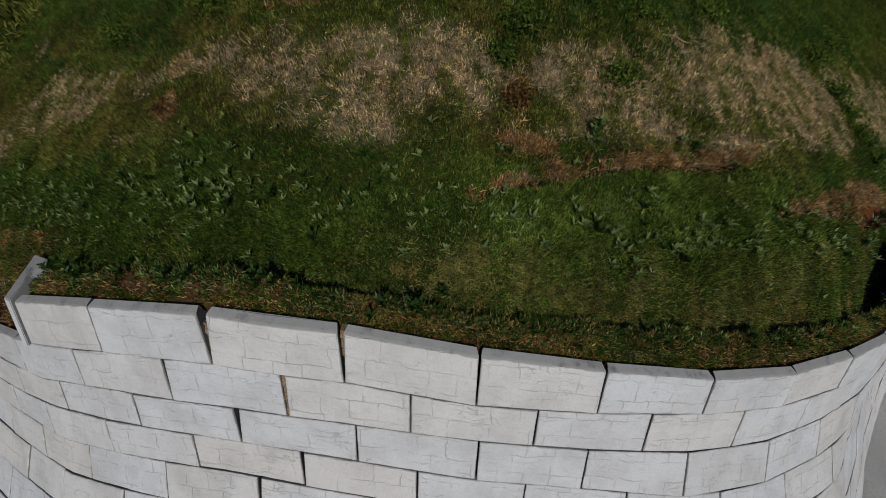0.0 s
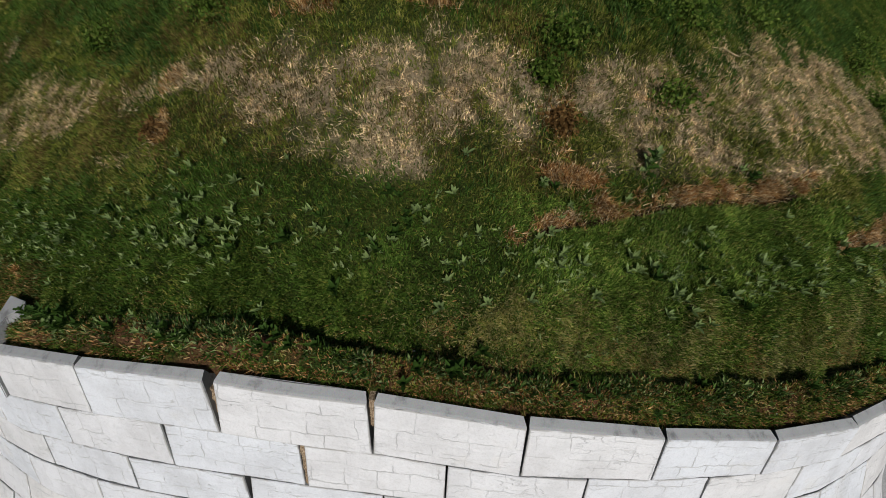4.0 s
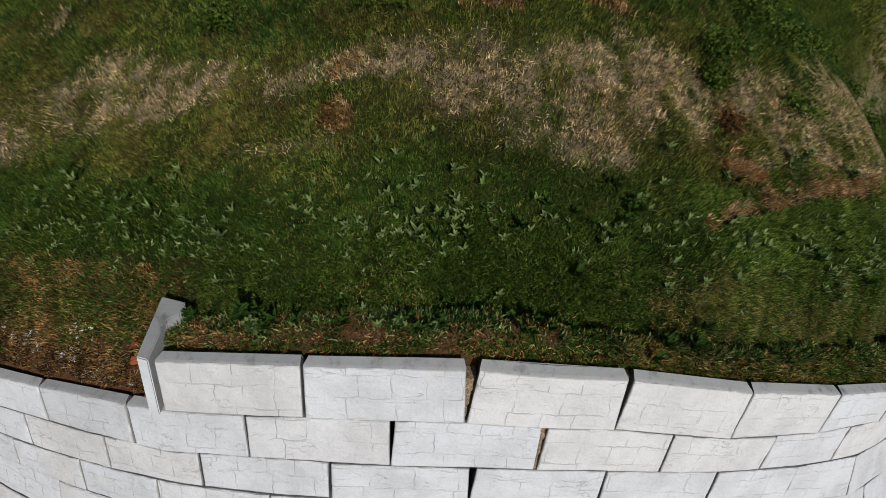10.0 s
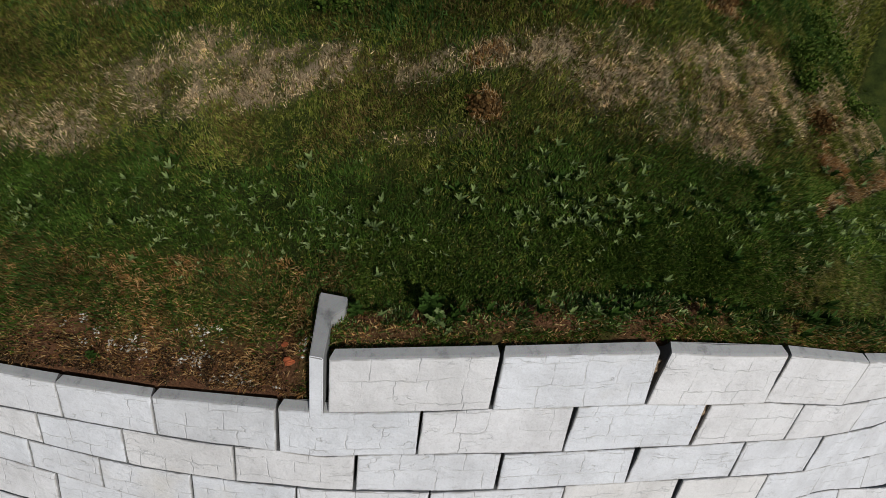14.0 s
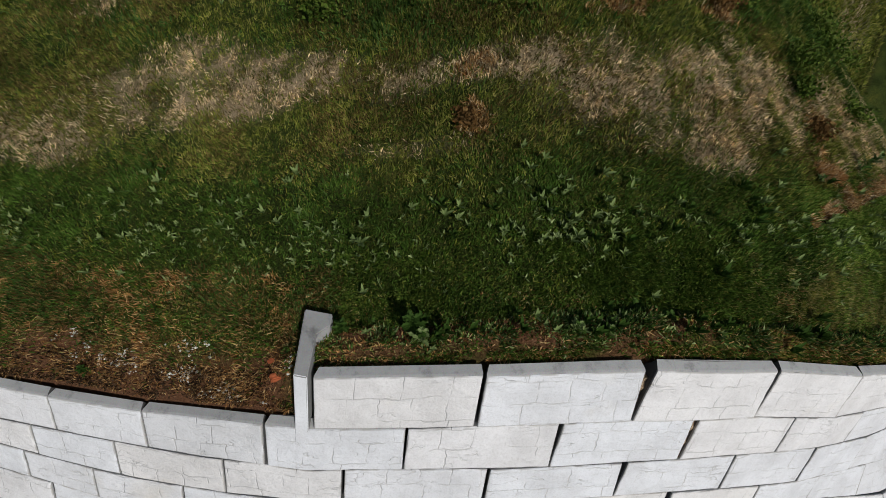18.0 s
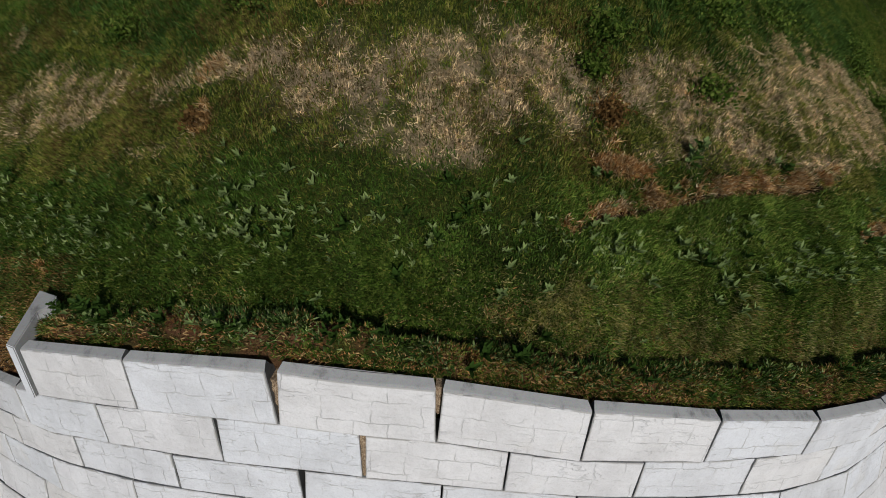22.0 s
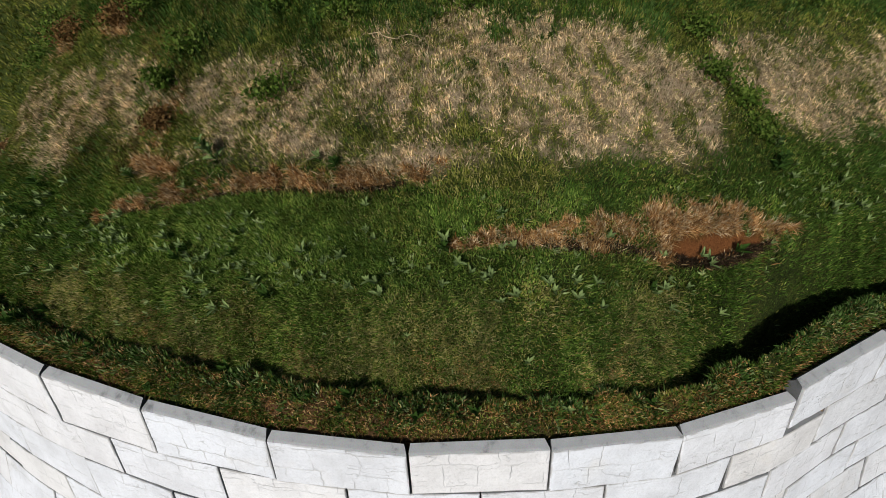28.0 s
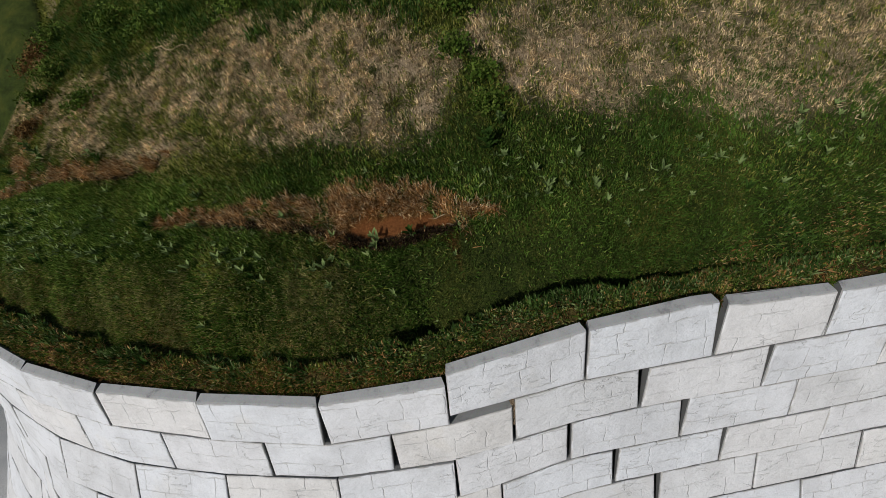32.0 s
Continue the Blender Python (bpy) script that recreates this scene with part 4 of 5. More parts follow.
JOINTS.append([-5.0, -4.1, -3.2, -2.4, -1.5, -0.6, 0.34, 1.3, 2.2, 3.17, 4.1, 5.05, 6.0, 7.0, 7.95, 8.9, 9.85, 10.8, 11.7, 12.6, 13.55, 14.5, 15.5])


# how far down the face each course starts, by block count; the courses step up at the tenth block
DOWN = []
DOWN.append(([0, 0.95, 1.9, 2.45, 3, 4, 6, 9, 10],
             [0.02, 0.08, 0.09, 0.11, 0.09, 0.085, 0.095, 0.085, 0.115]))
DOWN.append(([-4, -3, -2.25, -1.4, -0.45, 0, 0.6, 1.55, 2.5, 3, 4, 5, 6, 7, 8.5, 10.5],
             [0.57, 0.56, 0.6, 0.61, 0.57, 0.53, 0.575, 0.6, 0.62, 0.6, 0.6, 0.55, 0.5, 0.5, 0.525, 0.53]))
DOWN.append(([-4, -3, -2, -1, 0.25, 0.65, 1.2, 2, 3, 4, 5, 7, 9, 10.5],
             [0.93, 0.95, 1.0, 1.04, 1.0, 1.03, 1.07, 1.1, 1.07, 1.0, 0.98, 0.96, 0.925, 0.97]))
DOWN.append(([-3, -2.3, -1.6, -0.75, 0, 0.8, 2, 3, 5, 7, 9, 10.3, 10.9, 12, 14.5],
             [1.25, 1.35, 1.42, 1.43, 1.37, 1.46, 1.5, 1.5, 1.45, 1.42, 1.4, 1.4, 1.35, 1.41, 1.46]))
DOWN.append(([-3.1, -2.5, -1.4, 0, 1, 3, 5, 9, 11.3, 12, 14.5],
             [1.57, 1.65, 1.83, 1.85, 1.9, 1.93, 1.87, 1.83, 1.8, 1.83, 1.88]))
STEPPED = [([10, 11, 11.99, 12.01, 12.85, 14], [0.0, -0.03, -0.06, -0.02, 0.07, 0.10]), ([10, 10.45, 11.1, 12.1, 14.5], [0.43, 0.45, 0.475, 0.50, 0.56]), ([10.47, 11.6, 12.4, 14.5], [0.925, 0.925, 0.975, 1.03])]


def joints(row):
    """Where the upright joints of a course lie."""
    return JOINTS[row] if row < 5 else [u + 0.45 * (row - 4) - int(0.45 * (row - 4)) for u in JOINTS[4]]


def down(row, u, stepped):
    """How far down the face a course starts."""
    k = min(row, 4)
    us, hs = STEPPED[k] if stepped and k < 3 else DOWN[k]
    return float(np.interp(u, us, hs)) + 0.44 * (row - k)


# joints that have opened: row and block count, width at the top and at the foot
OPEN = {(0, 1): (0.03, 0.03), (0, 2): (0.10, 0.016), (0, 3): (0.055, 0.014), (0, 9): (0.012, 0.06), (0, 11): (0.03, 0.02), (0, 12): (0.09, 0.03), (1, -0.43): (0.03, 0.035),
        (1, 1.55): (0.045, 0.012), (1, 2.53): (0.055, 0.03), (2, 2.1): (0.065, 0.012), (2, 0.22): (0.03, 0.03), (2, 1.15): (0.03, 0.03), (1, 9.52): (0.014, 0.06),
        (1, 10.47): (0.03, 0.03), (1, 11.46): (0.10, 0.03), (2, 10.0): (0.02, 0.03), (2, 10.9): (0.045, 0.04), (2, 11.85): (0.09, 0.02), (3, 11.3): (0.08, 0.04),
        (3, 12.25): (0.05, 0.012), (4, 11.7): (0.08, 0.04), (3, 2.6): (0.05, 0.02), (4, 2.2): (0.05, 0.02), (0, 12.85): (0.05, 0.02), (1, 12.46): (0.06, 0.02)}


wall = tagged(new("retaining_wall"), "curved retaining wall of white split-face concrete blocks", "wall", kind="structure")
brng = random.Random(5)
count = 0
for row in range(9):
    js = joints(row)
    slack = {u: OPEN.get((row, u), (brng.uniform(0.013, 0.025), brng.uniform(0.012, 0.022))) for u in js}
    for ua, ub in zip(js[:-1], js[1:]):
        if ua < -5 or ub > 16.3:
            continue
        top_step, foot_step = (ua + ub) / 2 > 10.1, (ua + ub) / 2 > (10.1 if row else 9.99)
        A, B = (face(u, down(row, u + e, top_step) + brng.uniform(0.002, 0.008)) for u, e in ((ua, 0.012), (ub, -0.012)))
        C, D = (face(u, down(row + 1, u, foot_step) - brng.uniform(0.003, 0.009)) for u in (ua, ub))
        ex, fx = (B - A) / np.linalg.norm(B - A), (D - C) / np.linalg.norm(D - C)
        A, B = A + ex * slack[ua][0] / 2, B - ex * slack[ub][0] / 2
        C, D = C + fx * slack[ua][1] / 2, D - fx * slack[ub][1] / 2
        out = np.append(inward(np.array((ua + ub) / 2)), 0) * brng.uniform(-0.006, 0.008)
        count += 1
        crown = row == 0 or (row == 1 and ub < 0.7)
        # the bed follows the line of the course between its ends
        bed = [np.array([face(ua + (ub - ua) * q, down(r, ua + (ub - ua) * q, st)) for q in np.linspace(0, 1, 7)]) for r, st in ((row, top_step), (row + 1, foot_step))]
        sag = [(z - np.linspace(z[0], z[-1], 7)) * (0.7, 0.7, 1.0) for z in bed]
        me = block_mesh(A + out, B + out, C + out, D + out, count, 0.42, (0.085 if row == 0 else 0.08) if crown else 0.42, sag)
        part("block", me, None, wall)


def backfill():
    """Fill seen where joints have opened, toned near black to paint their shade."""
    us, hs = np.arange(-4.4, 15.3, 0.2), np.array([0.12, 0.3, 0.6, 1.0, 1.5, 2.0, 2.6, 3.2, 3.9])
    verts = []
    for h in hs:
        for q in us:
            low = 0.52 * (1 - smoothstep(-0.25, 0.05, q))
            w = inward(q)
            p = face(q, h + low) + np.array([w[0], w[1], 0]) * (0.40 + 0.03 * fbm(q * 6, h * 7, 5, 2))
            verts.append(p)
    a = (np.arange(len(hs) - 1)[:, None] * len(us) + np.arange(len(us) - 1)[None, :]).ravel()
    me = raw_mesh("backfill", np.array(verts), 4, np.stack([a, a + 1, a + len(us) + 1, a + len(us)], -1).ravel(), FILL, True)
    part("backfill", me, None, wall, "earth packed behind the blocks, toned dark as joint shade")


backfill()


def plug(row, u, top, foot, inset):
    """Sandy mortar left in an opened joint, from top to foot as shares of the course's height."""
    gap = OPEN[row, u]
    a, b = down(row, u, False), down(row + 1, u, False)
    n, bm = inward(u), bmesh.new()
    side, back = np.array([n[1], -n[0], 0]), np.array([n[0], n[1], 0])
    rings = []
    for k in range(9):
        q = top + (foot - top) * k / 8
        p, w = face(u, a + (b - a) * q), (gap[0] * (1 - q) + gap[1] * q) / 2 + 0.004
        d = inset + 0.012 * math.sin(k * 2.3)
        rings.append([bm.verts.new(p + side * x * w + back * (d + (0.0 if x else -0.012) + y)) for x, y in ((-1, 0), (0, 0), (1, 0), (1, 0.12), (-1, 0.12))])
    for r0, r1 in zip(rings[:-1], rings[1:]):
        for i in range(5):
            bm.faces.new((r0[i], r0[(i + 1) % 5], r1[(i + 1) % 5], r1[i]))
    bm.faces.new(rings[0])
    bm.faces.new(rings[-1][::-1])
    bmesh.ops.recalc_face_normals(bm, faces=bm.faces[:])
    part("joint_fill", bm, SAND, wall, "sandy mortar left in an open joint")


plug(1, 2.53, 0.0, 1.0, 0.04)
plug(0, 2, 0.25, 0.95, 0.06)
plug(0, 3, 0.06, 0.55, 0.075)
plug(1, 10.47, 0.0, 0.5, 0.04)


# ---- wing panels that return into the bank where the top course ends ----
def box_mesh(name, sx, sy, sz, bev=0.012):
    bm = bmesh.new()
    bmesh.ops.create_cube(bm, size=1.0)
    for q in bm.verts:
        q.co = Vector((q.co.x * sx, q.co.y * sy, q.co.z * sz))
    bmesh.ops.bevel(bm, geom=bm.edges[:], offset=bev, segments=2, affect='EDGES')
    return bm


def wing(u, length, label):
    """A flat-sided panel set square to the wall, its top widening into a lug at the back end."""
    p, n, up = face(u, 0.0), inward(u), face_up(u)
    bm = bmesh.new()
    t = Vector((n[1], -n[0], 0))
    nv, uv = Vector((n[0], n[1], 0)), Vector(up)
    run = (nv * 0.85 + uv * 0.57).normalized()
    outline = [(-0.095, -0.015), (0.010, -0.015), (-0.01, length * 0.62), (0.075, length * 0.80), (0.075, length), (-0.15, length)]
    top = [bm.verts.new(Vector(p) + t * a + run * b + uv * 0.012) for a, b in outline]
    low = [bm.verts.new(q.co - uv * 0.56) for q in top]
    bm.faces.new(top)
    bm.faces.new(low[::-1])
    k = len(top)
    for i in range(k):
        bm.faces.new((top[i], low[i], low[(i + 1) % k], top[(i + 1) % k]))
    bmesh.ops.recalc_face_normals(bm, faces=bm.faces[:])
    bmesh.ops.bevel(bm, geom=bm.edges[:], offset=0.008, segments=2, affect='EDGES')
    ob = part("wing_panel", bm, PANEL, wall, label)
    ob.data.materials.append(WHITE)
    for f in ob.data.polygons:
        if f.normal.dot(-nv) > 0.8 and (Vector(f.center) - Vector(p)).dot(nv) < 0.06:
            f.material_index = 1
    return ob


wing(0.0, 0.50, "bare grey concrete return panel")


def low_wing():
    ob = wing(-2.92, 0.34, "bare grey concrete return panel")
    ob.location = Vector(-face_up(-3.0) * 0.27)
    for f in ob.data.polygons:
        f.material_index = 0


low_wing()


# ---- plants ----
prng = random.Random(11)


def leaf_mesh(name, length, width, curl, material, jag=0.0, seed=0):
    """A pointed leaf along +y: five pairs of points along a raised midrib, curling back, toothed where jag is given."""
    r = random.Random(seed)
    bm = bmesh.new()
    rows = []
    n = 7
    for i in range(n + 1):
        t = i / n
        w = width * 0.5 * (math.sin(math.pi * min(1, 0.12 + t * 0.9)) ** 0.8) * (1 if i < n else 0.05)
        if jag:
            w *= 1 + jag * (1 if i % 2 else -0.7)
        y, z = length * t * math.cos(curl * t), length * (0.55 * t - curl * 0.5 * t * t)
        rows.append([bm.verts.new((-w, y, z + w * 0.35)), bm.verts.new((0, y, z)), bm.verts.new((w, y, z + w * 0.35 * r.uniform(0.7, 1.3)))])
    for a, b in zip(rows[:-1], rows[1:]):
        bm.faces.new((a[0], a[1], b[1], b[0]))
        bm.faces.new((a[1], a[2], b[2], b[1]))
    me = bpy.data.meshes.new(name)
    bm.to_mesh(me)
    bm.free()
    me.materials.append(material)
    return me


def on_bank(u, v, turn=0.0, scale=1.0, lean=0.5):
    """The pose of a plant rooted on the bank, leaning a little out from the slope."""
    p = ground(np.array([u]), np.array([v]))[0]
    n = inward(np.array([u]))[0]
    up = Vector((-n[0] * lean, -n[1] * lean, 1)).normalized()
    q = Vector((0, 0, 1)).rotation_difference(up)
    return Matrix.Translation(Vector(p)) @ q.to_matrix().to_4x4() @ pose(0, 0, 0, 0, 0, turn) @ Matrix.Scale(scale, 4)


def rosette(seed, material, length, label, count):
    r = random.Random(seed)
    root = tagged(new("leafy_weed"), label, "weed", "leafy weeds on the bank")
    for k in range(count):
        me = leaf_mesh("leaf", length * r.uniform(0.7, 1.2), length * r.uniform(0.22, 0.31), r.uniform(0.1, 0.6), material, 0, seed * 20 + k)
        part("leaf", me, None, root, matrix=pose(0, 0, 0, r.uniform(18, 62), 0, k * 360 / count + r.uniform(-25, 25)))
    return root


KINDS = [rosette(1, ROSETTE, 0.050, "pale grey-green leafy weed in the grass", 6), rosette(2, ROSETTE, 0.040, "small pale grey-green weed in the grass", 5),
         rosette(3, ROSETTE, 0.064, "large pale grey-green weed in the grass", 7), rosette(4, WEED, 0.065, "dark green leafy weed in the grass", 7)]
CLUSTERS = [(0.4, 1.02, 2.4, 0.26, 40), (1.8, 0.8, 0.35, 0.09, 10), (1.5, 0.95, 1.6, 0.25, 20), (2.6, 0.3, 1.6, 0.1, 14), (0.7, 0.24, 0.12, 0.05, 5), (1.6, 0.24, 0.2, 0.05, 7), (5.1, 0.82, 1.0, 0.13, 20), (6.5, 0.85, 0.8, 0.08, 12), (5.2, 0.8, 0.4, 0.09, 10),
            (-1.5, 1.2, 1.2, 0.18, 14), (3.8, 1.0, 0.6, 0.25, 12), (8.4, 0.72, 1.3, 0.1, 14), (11.6, 0.85, 1.3, 0.18, 22), (-2.4, 2.6, 0.7, 0.15, 4), (2.0, 0.28, 1.6, 0.12, 10),
            (6.5, 0.28, 4.0, 0.12, 14), (4.5, 1.0, 5.5, 0.3, 40), (13.2, 0.9, 0.8, 0.2, 10), (2.5, 0.9, 2.6, 0.25, 26), (7.5, 0.8, 2.0, 0.2, 16), (-2.5, 0.9, 1.2, 0.25, 8)]
first = list(KINDS)
placed = 0
for cu, cv, su, sv, count in CLUSTERS:
    for _ in range(count):
        u, v = cu + prng.gauss(0, su * 0.6), max(0.16, cv + prng.gauss(0, sv * 0.7))
        k = prng.choice((0, 0, 1, 1, 2, 3)) if cv > 0.4 else prng.choice((1, 3, 3))
        m = on_bank(u, v, prng.uniform(0, 360), prng.uniform(0.85, 1.5), 0.7) @ Matrix.Translation((0, 0, 0.040))
        if first[k] is not None:
            KINDS[k].matrix_basis = m
            first[k] = None
        else:
            copy_thing(KINDS[k], m)


def thistle(u, v, height, seed, label):
    r = random.Random(seed)
    root = tagged(new("thistle"), label, "thistle", "thistles on the bank")
    bm = bmesh.new()
    bmesh.ops.create_cone(bm, segments=7, radius1=0.009, radius2=0.004, depth=height, cap_ends=True)
    bmesh.ops.translate(bm, verts=bm.verts[:], vec=(0, 0, height / 2))
    part("stem", bm, WEED, root)
    for k in range(16):
        t = k / 15
        me = leaf_mesh("leaf", (0.045 + 0.44 * height) * (1 - 0.55 * t) * r.uniform(0.8, 1.15), (0.014 + 0.14 * height) * (1 - 0.3 * t), r.uniform(0.2, 0.7), ROSETTE if k % 3 and "dark" not in label and "return" not in label else WEED, 0.45, seed * 50 + k)
        part("leaf", me, None, root, matrix=pose(0, 0, height * t * 0.95, r.uniform(-10, 35), 0, k * 137.5))
    root.matrix_basis = on_bank(u, v, r.uniform(0, 360), 1.0, 0.5)
    return root


for k, (u, v, h, lab) in enumerate([(5.2, 1.5, 0.26, "tall grey-green thistle on the dry bank"), (10.8, 1.15, 0.22, "dense dark green thistle on the grass bank"),
                                    (4.2, 1.35, 0.10, "low grey-green thistle on the dry bank"), (6.5, 1.5, 0.12, "small dark green thistle above the crack"),
                                    (-1.9, 0.17, 0.10, "dark green thistle on the bare clay"), (8.0, 1.15, 0.08, "low grey-green thistle in the grass"),
                                    (10.95, 1.3, 0.12, "small grey-green thistle beside a larger one"), (0.55, 0.30, 0.26, "dark slender thistle in the soil strip"),
                                    (0.08, 0.36, 0.16, "small thistle beside the grey concrete return"),
                                    (4.98, 0.15, 0.07, "small dark weed leaning over the wall's crown"), (2.25, 0.44, 0.20, "dark bushy thistle behind an open joint"),
                                    (0.62, 0.24, 0.16, "grey-green thistle in the soil strip"), (1.55, 0.25, 0.12, "low grey-green thistle in the soil strip"), (1.75, 0.22, 0.10, "low grey-green thistle in the soil strip")]):
    thistle(u, v, h, 3 + k, lab)


def shrub(u, v, width, height, seed, material, label):
    """A weedy bush: a handful of stems and a ragged crown of small leaves with gaps."""
    r = np.random.default_rng(seed)
    root = tagged(new("weed_bush"), label, "bush", "weed bushes on the bank")
    tips = []
    for k in range(7):
        a, s = r.uniform(0, 6.28), r.uniform(0.15, 0.5)
        d = Vector((math.cos(a) * s, math.sin(a) * s, 1)).normalized() * height * r.uniform(0.6, 1.1)
        bm = bmesh.new()
        bmesh.ops.create_cone(bm, segments=5, radius1=0.006, radius2=0.002, depth=1.0)
        for q in bm.verts:
            q.co = Vector((q.co.x, q.co.y, (q.co.z + 0.5) * d.length))
        bm.transform(d.to_track_quat('Z', 'Y').to_matrix().to_4x4())
        part("stem", bm, material, root)
        tips.append(np.array(d))
    n = 520
    base = np.array([tips[i] for i in r.integers(0, 7, n)]) * r.uniform(0.25, 1.0, n)[:, None]
    base += r.normal(0, 1, (n, 3)) * np.array([width * 0.30, width * 0.30, height * 0.12])
    base[:, 2] = np.abs(base[:, 2])
    a = r.normal(0, 1, (n, 3))
    a /= np.linalg.norm(a, axis=1, keepdims=True)
    b = np.cross(a, r.normal(0, 1, (n, 3)))
    b /= np.linalg.norm(b, axis=1, keepdims=True)
    L, W = (0.035 * r.uniform(0.6, 1.5, n))[:, None], (0.013 * r.uniform(0.6, 1.4, n))[:, None]
    verts = np.stack([base - a * L * 0.5, base + b * W, base + a * L * 0.6, base - b * W], 1).reshape(-1, 3)
    part("foliage", raw_mesh("foliage", verts, 4, np.arange(n * 4), material), None, root)
    root.matrix_basis = on_bank(u, v, r.uniform(0, 360), 1.0, 0.5)
    return root


for k, (u, v, w, h, mt, lab) in enumerate([
        (4.5, 2.35, 0.36, 0.30, BUSH, "bushy bright green weed on the dry bank"), (4.3, 2.05, 0.20, 0.22, BUSH, "narrow green weed bush below a larger one"),
        (5.7, 2.05, 0.36, 0.20, BUSH, "spreading green weed on dry grass"), (1.5, 2.65, 0.5, 0.30, BUSH, "wide green weed bush high on the bank"),
        (11.0, 2.35, 0.36, 0.22, BUSH, "green weed bush between dry patches"), (10.8, 1.95, 0.30, 0.18, BUSH, "low green weed between dry patches"),
        (10.9, 1.45, 0.26, 0.16, BUSH, "low green weed above a thistle"), (10.95, 1.7, 0.24, 0.16, BUSH, "low green weed between dry patches"),
        (5.6, 2.85, 0.4, 0.32, BUSH, "tall green weed bush high on the bank"), (-0.9, 2.5, 0.45, 0.22, BUSH, "wide green weed bush high on the bank"),
        (1.0, 2.45, 0.5, 0.22, BUSH, "wide green weed bush high on the bank"), (6.5, 2.8, 0.5, 0.22, BUSH, "wide green weed bush high on the bank"),
        (2.2, 2.5, 0.36, 0.22, REDSTEM, "rust-brown withered weed high on the bank"), (3.2, 2.55, 0.36, 0.22, REDSTEM, "rust-brown withered weed high on the bank"),
        (4.4, 1.75, 0.22, 0.16, REDSTEM, "reddish withered weed below a green bush"), (0.75, 1.65, 0.18, 0.12, REDSTEM, "reddish withered weed on the bank"),
        (12.6, 2.6, 0.5, 0.3, BUSH, "green weed bush high on the bank"), (3.6, 2.75, 0.4, 0.28, BUSH, "green weed bush high on the bank"),
        (8.2, 2.95, 0.5, 0.25, BUSH, "green weed bush high on the bank"), (2.0, 0.42, 0.30, 0.10, WEED, "low dark weed clump at the strip's edge")]):
    shrub(u, v, w, h, 70 + k, mt, lab)


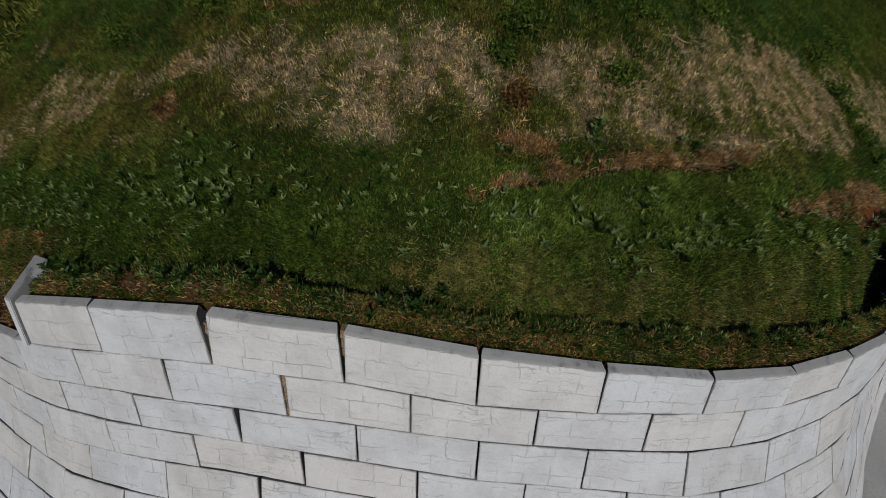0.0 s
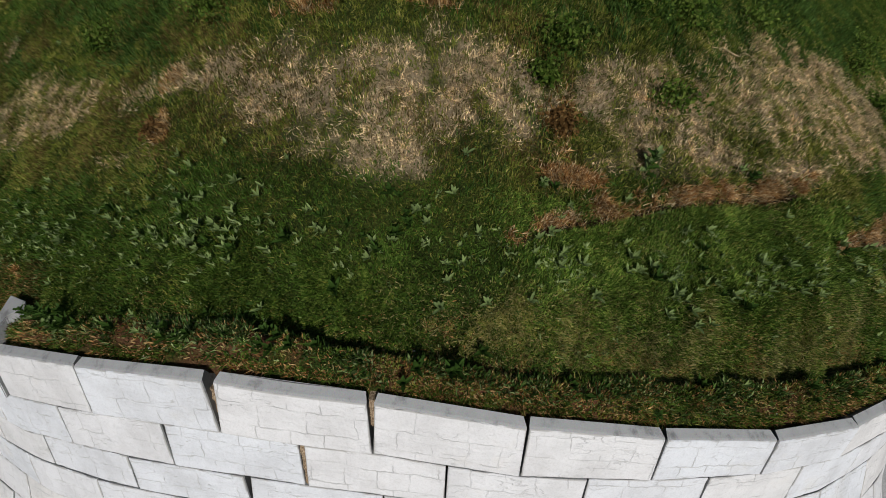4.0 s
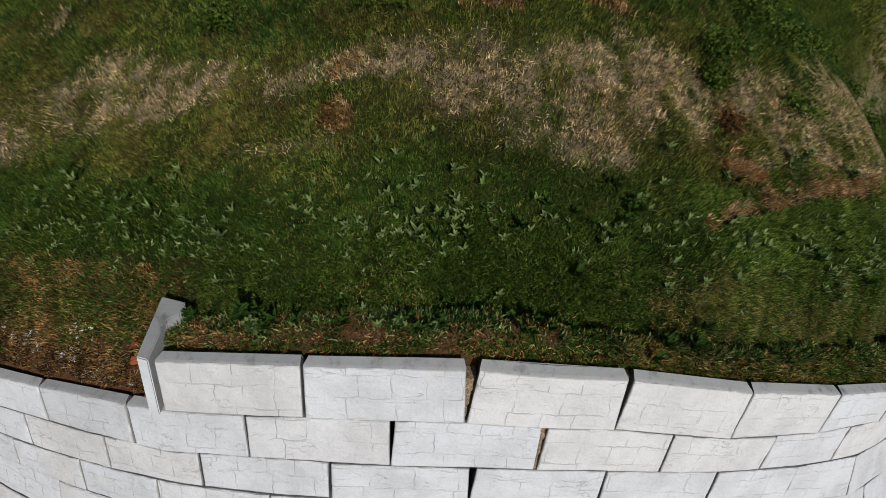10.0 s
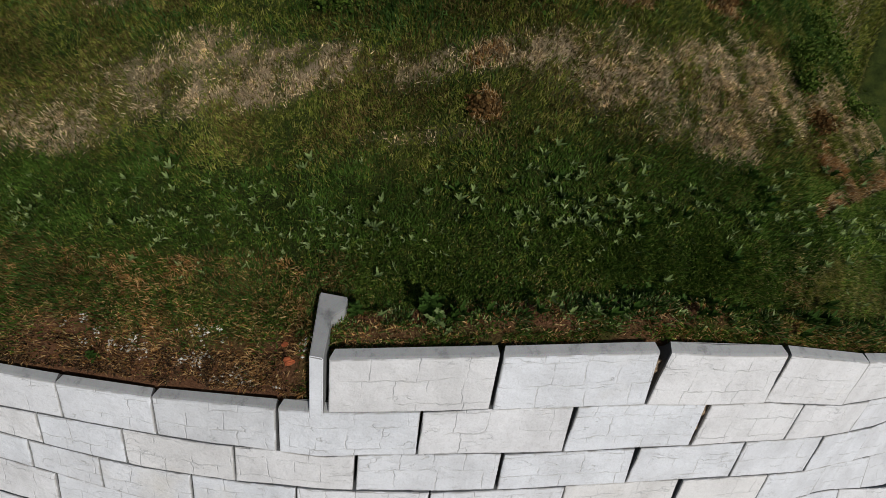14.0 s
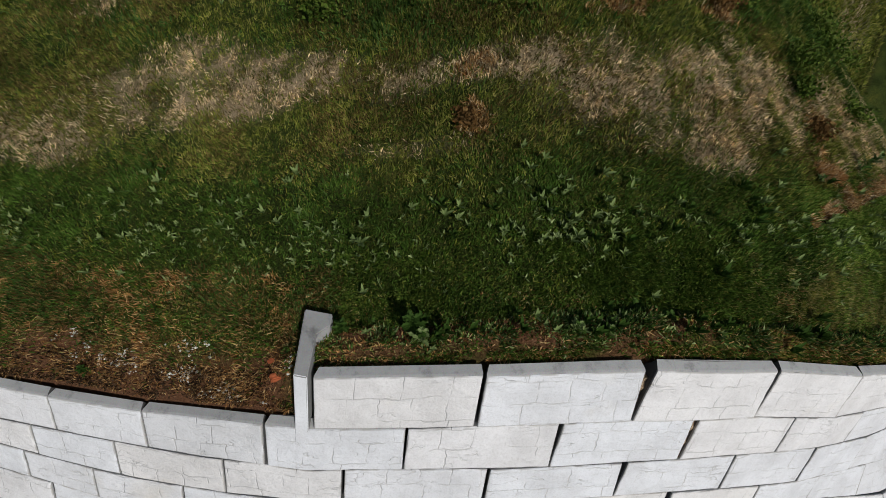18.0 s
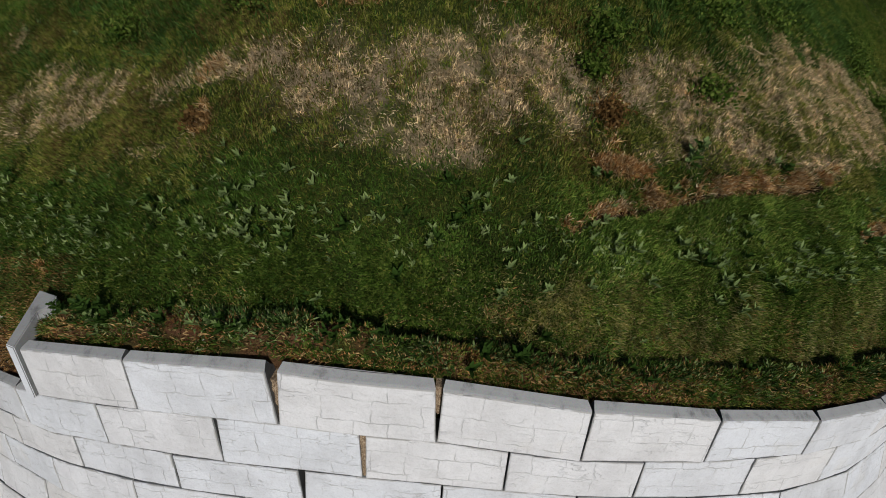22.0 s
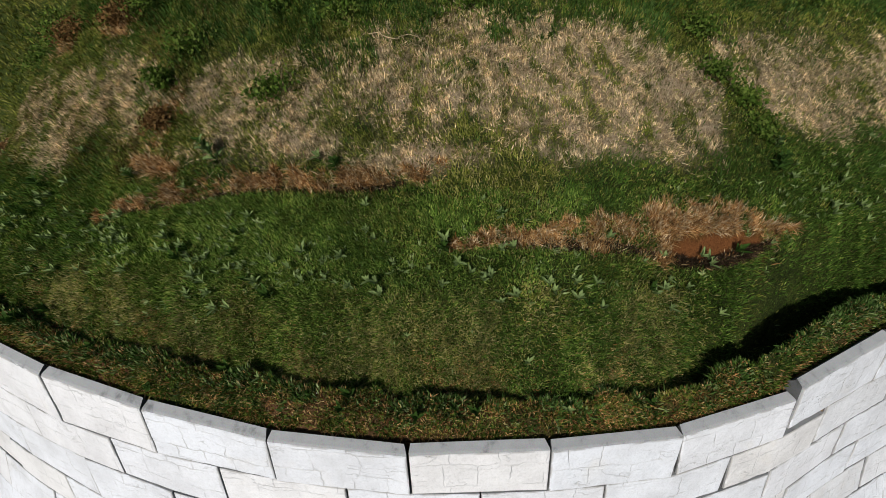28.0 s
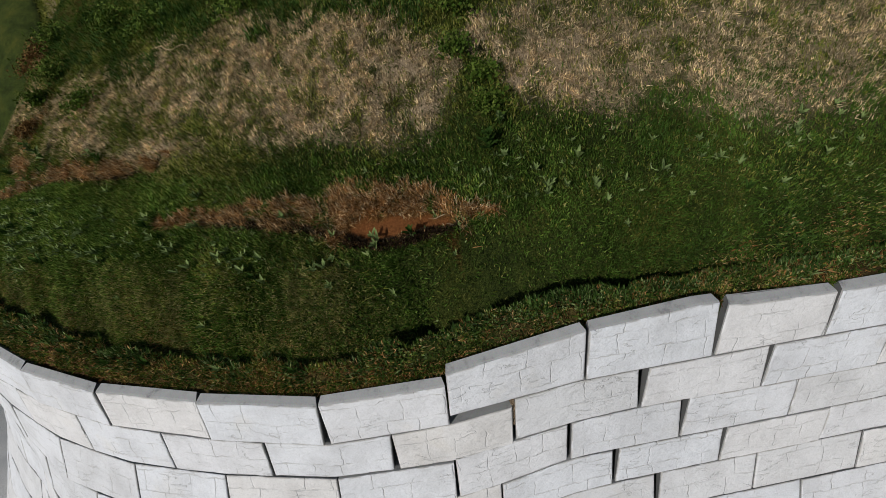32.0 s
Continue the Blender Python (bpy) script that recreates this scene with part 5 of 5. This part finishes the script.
# ---- small things on the bare soil ----
def pebbles():
    r = np.random.default_rng(3)
    # loose heaps, each broken into small drifts
    heaps = [(-0.75, 0.15, 0.16, 0.012, 9), (-1.02, 0.20, 0.07, 0.012, 6), (-1.08, 0.32, 0.07, 0.012, 3), (-1.75, 0.25, 0.16, 0.03, 6), (-2.15, 0.24, 0.12, 0.03, 4), (-0.22, 0.22, 0.10, 0.03, 2)]
    spots = [(r.normal(a, ru), abs(r.normal(b, rv)), r.uniform(0.02, 0.08), r.uniform(0.006, 0.02), int(r.uniform(6, 26))) for a, b, ru, rv, k in heaps for _ in range(k)]
    spots += [(-1.2, 0.24, 0.7, 0.05, 14), (1.5, 0.3, 1.2, 0.1, 10), (5, 0.3, 2.5, 0.1, 6)]
    u = np.concatenate([r.normal(a, ru * 0.6, n) for a, b, ru, rv, n in spots])
    v = np.clip(np.concatenate([r.normal(b, rv, n) for a, b, ru, rv, n in spots]), 0.14, 0.5)
    p = ground(u, v)
    n = len(u)
    octa = np.array([(1, 0, 0), (-1, 0, 0), (0, 1, 0), (0, -1, 0), (0, 0, 0.7), (0, 0, -0.7)])
    s = r.uniform(0.006, 0.019, (n, 1, 1)) * r.uniform(0.6, 1.3, (n, 6, 1))
    verts = (p[:, None, :] + octa[None] * s).reshape(-1, 3)
    f = np.array([0, 2, 4, 2, 1, 4, 1, 3, 4, 3, 0, 4, 2, 0, 5, 1, 2, 5, 3, 1, 5, 0, 3, 5])
    loops = (np.arange(n)[:, None] * 6 + f[None]).ravel()
    tagged(new("pebbles", raw_mesh("pebbles", verts, 3, loops, PEBBLE)), "white crushed stone spilled on the clay", "pebbles", kind="stuff")


PEBBLE = blade_mat("white_stone", [(0.45, 0.44, 0.42), (0.62, 0.61, 0.59), (0.75, 0.74, 0.72)], 0.9, 0)
pebbles()


def brick_lump(u, v, s, turn):
    bm = box_mesh("brick_fragment", 0.09 * s, 0.07 * s, 0.05 * s, 0.01)
    bmesh.ops.subdivide_edges(bm, edges=bm.edges[:], cuts=2, use_grid_fill=True)
    for q in bm.verts:
        q.co *= 1 + 0.25 * (noise.noise(q.co * 40 + Vector((turn, 0, 0))))
    me = bpy.data.meshes.new("brick_fragment")
    bm.to_mesh(me)
    bm.free()
    me.materials.append(BRICK)
    ob = tagged(new("brick_fragment", me), "broken lump of orange brick on the clay", "brick", "broken bricks on the clay")
    ob.matrix_basis = on_bank(u, v, turn, 1.0, 0.1) @ Matrix.Translation((0, 0, 0.03))


BRICK = blade_mat("orange_brick", [(0.38, 0.10, 0.045), (0.50, 0.15, 0.07)], 0.9, 0)
brick_lump(-0.33, 0.19, 1.0, 20)
brick_lump(-0.40, 0.25, 0.6, 70)


def twig(u0, v0, u1, v1, label):
    """A bare crooked stick lying on the slope."""
    cu = bpy.data.curves.new("dead_twig", 'CURVE')
    cu.dimensions = '3D'
    cu.bevel_depth, cu.bevel_resolution = 0.006, 2
    sp = cu.splines.new('POLY')
    n = 9
    sp.points.add(n - 1)
    for k in range(n):
        t = k / (n - 1)
        q = ground(np.array([u0 + (u1 - u0) * t + 0.03 * math.sin(k * 2.1)]), np.array([v0 + (v1 - v0) * t + 0.03 * math.sin(k * 1.3)]))[0]
        sp.points[k].co = (q[0], q[1], q[2] + 0.05, 1)
        sp.points[k].radius = 1 - 0.6 * t
    cu.materials.append(STRAW)
    tagged(new("dead_twig", cu), label, "twig")


twig(6.9, 2.55, 7.6, 2.50, "bare dry twig lying on the bank")
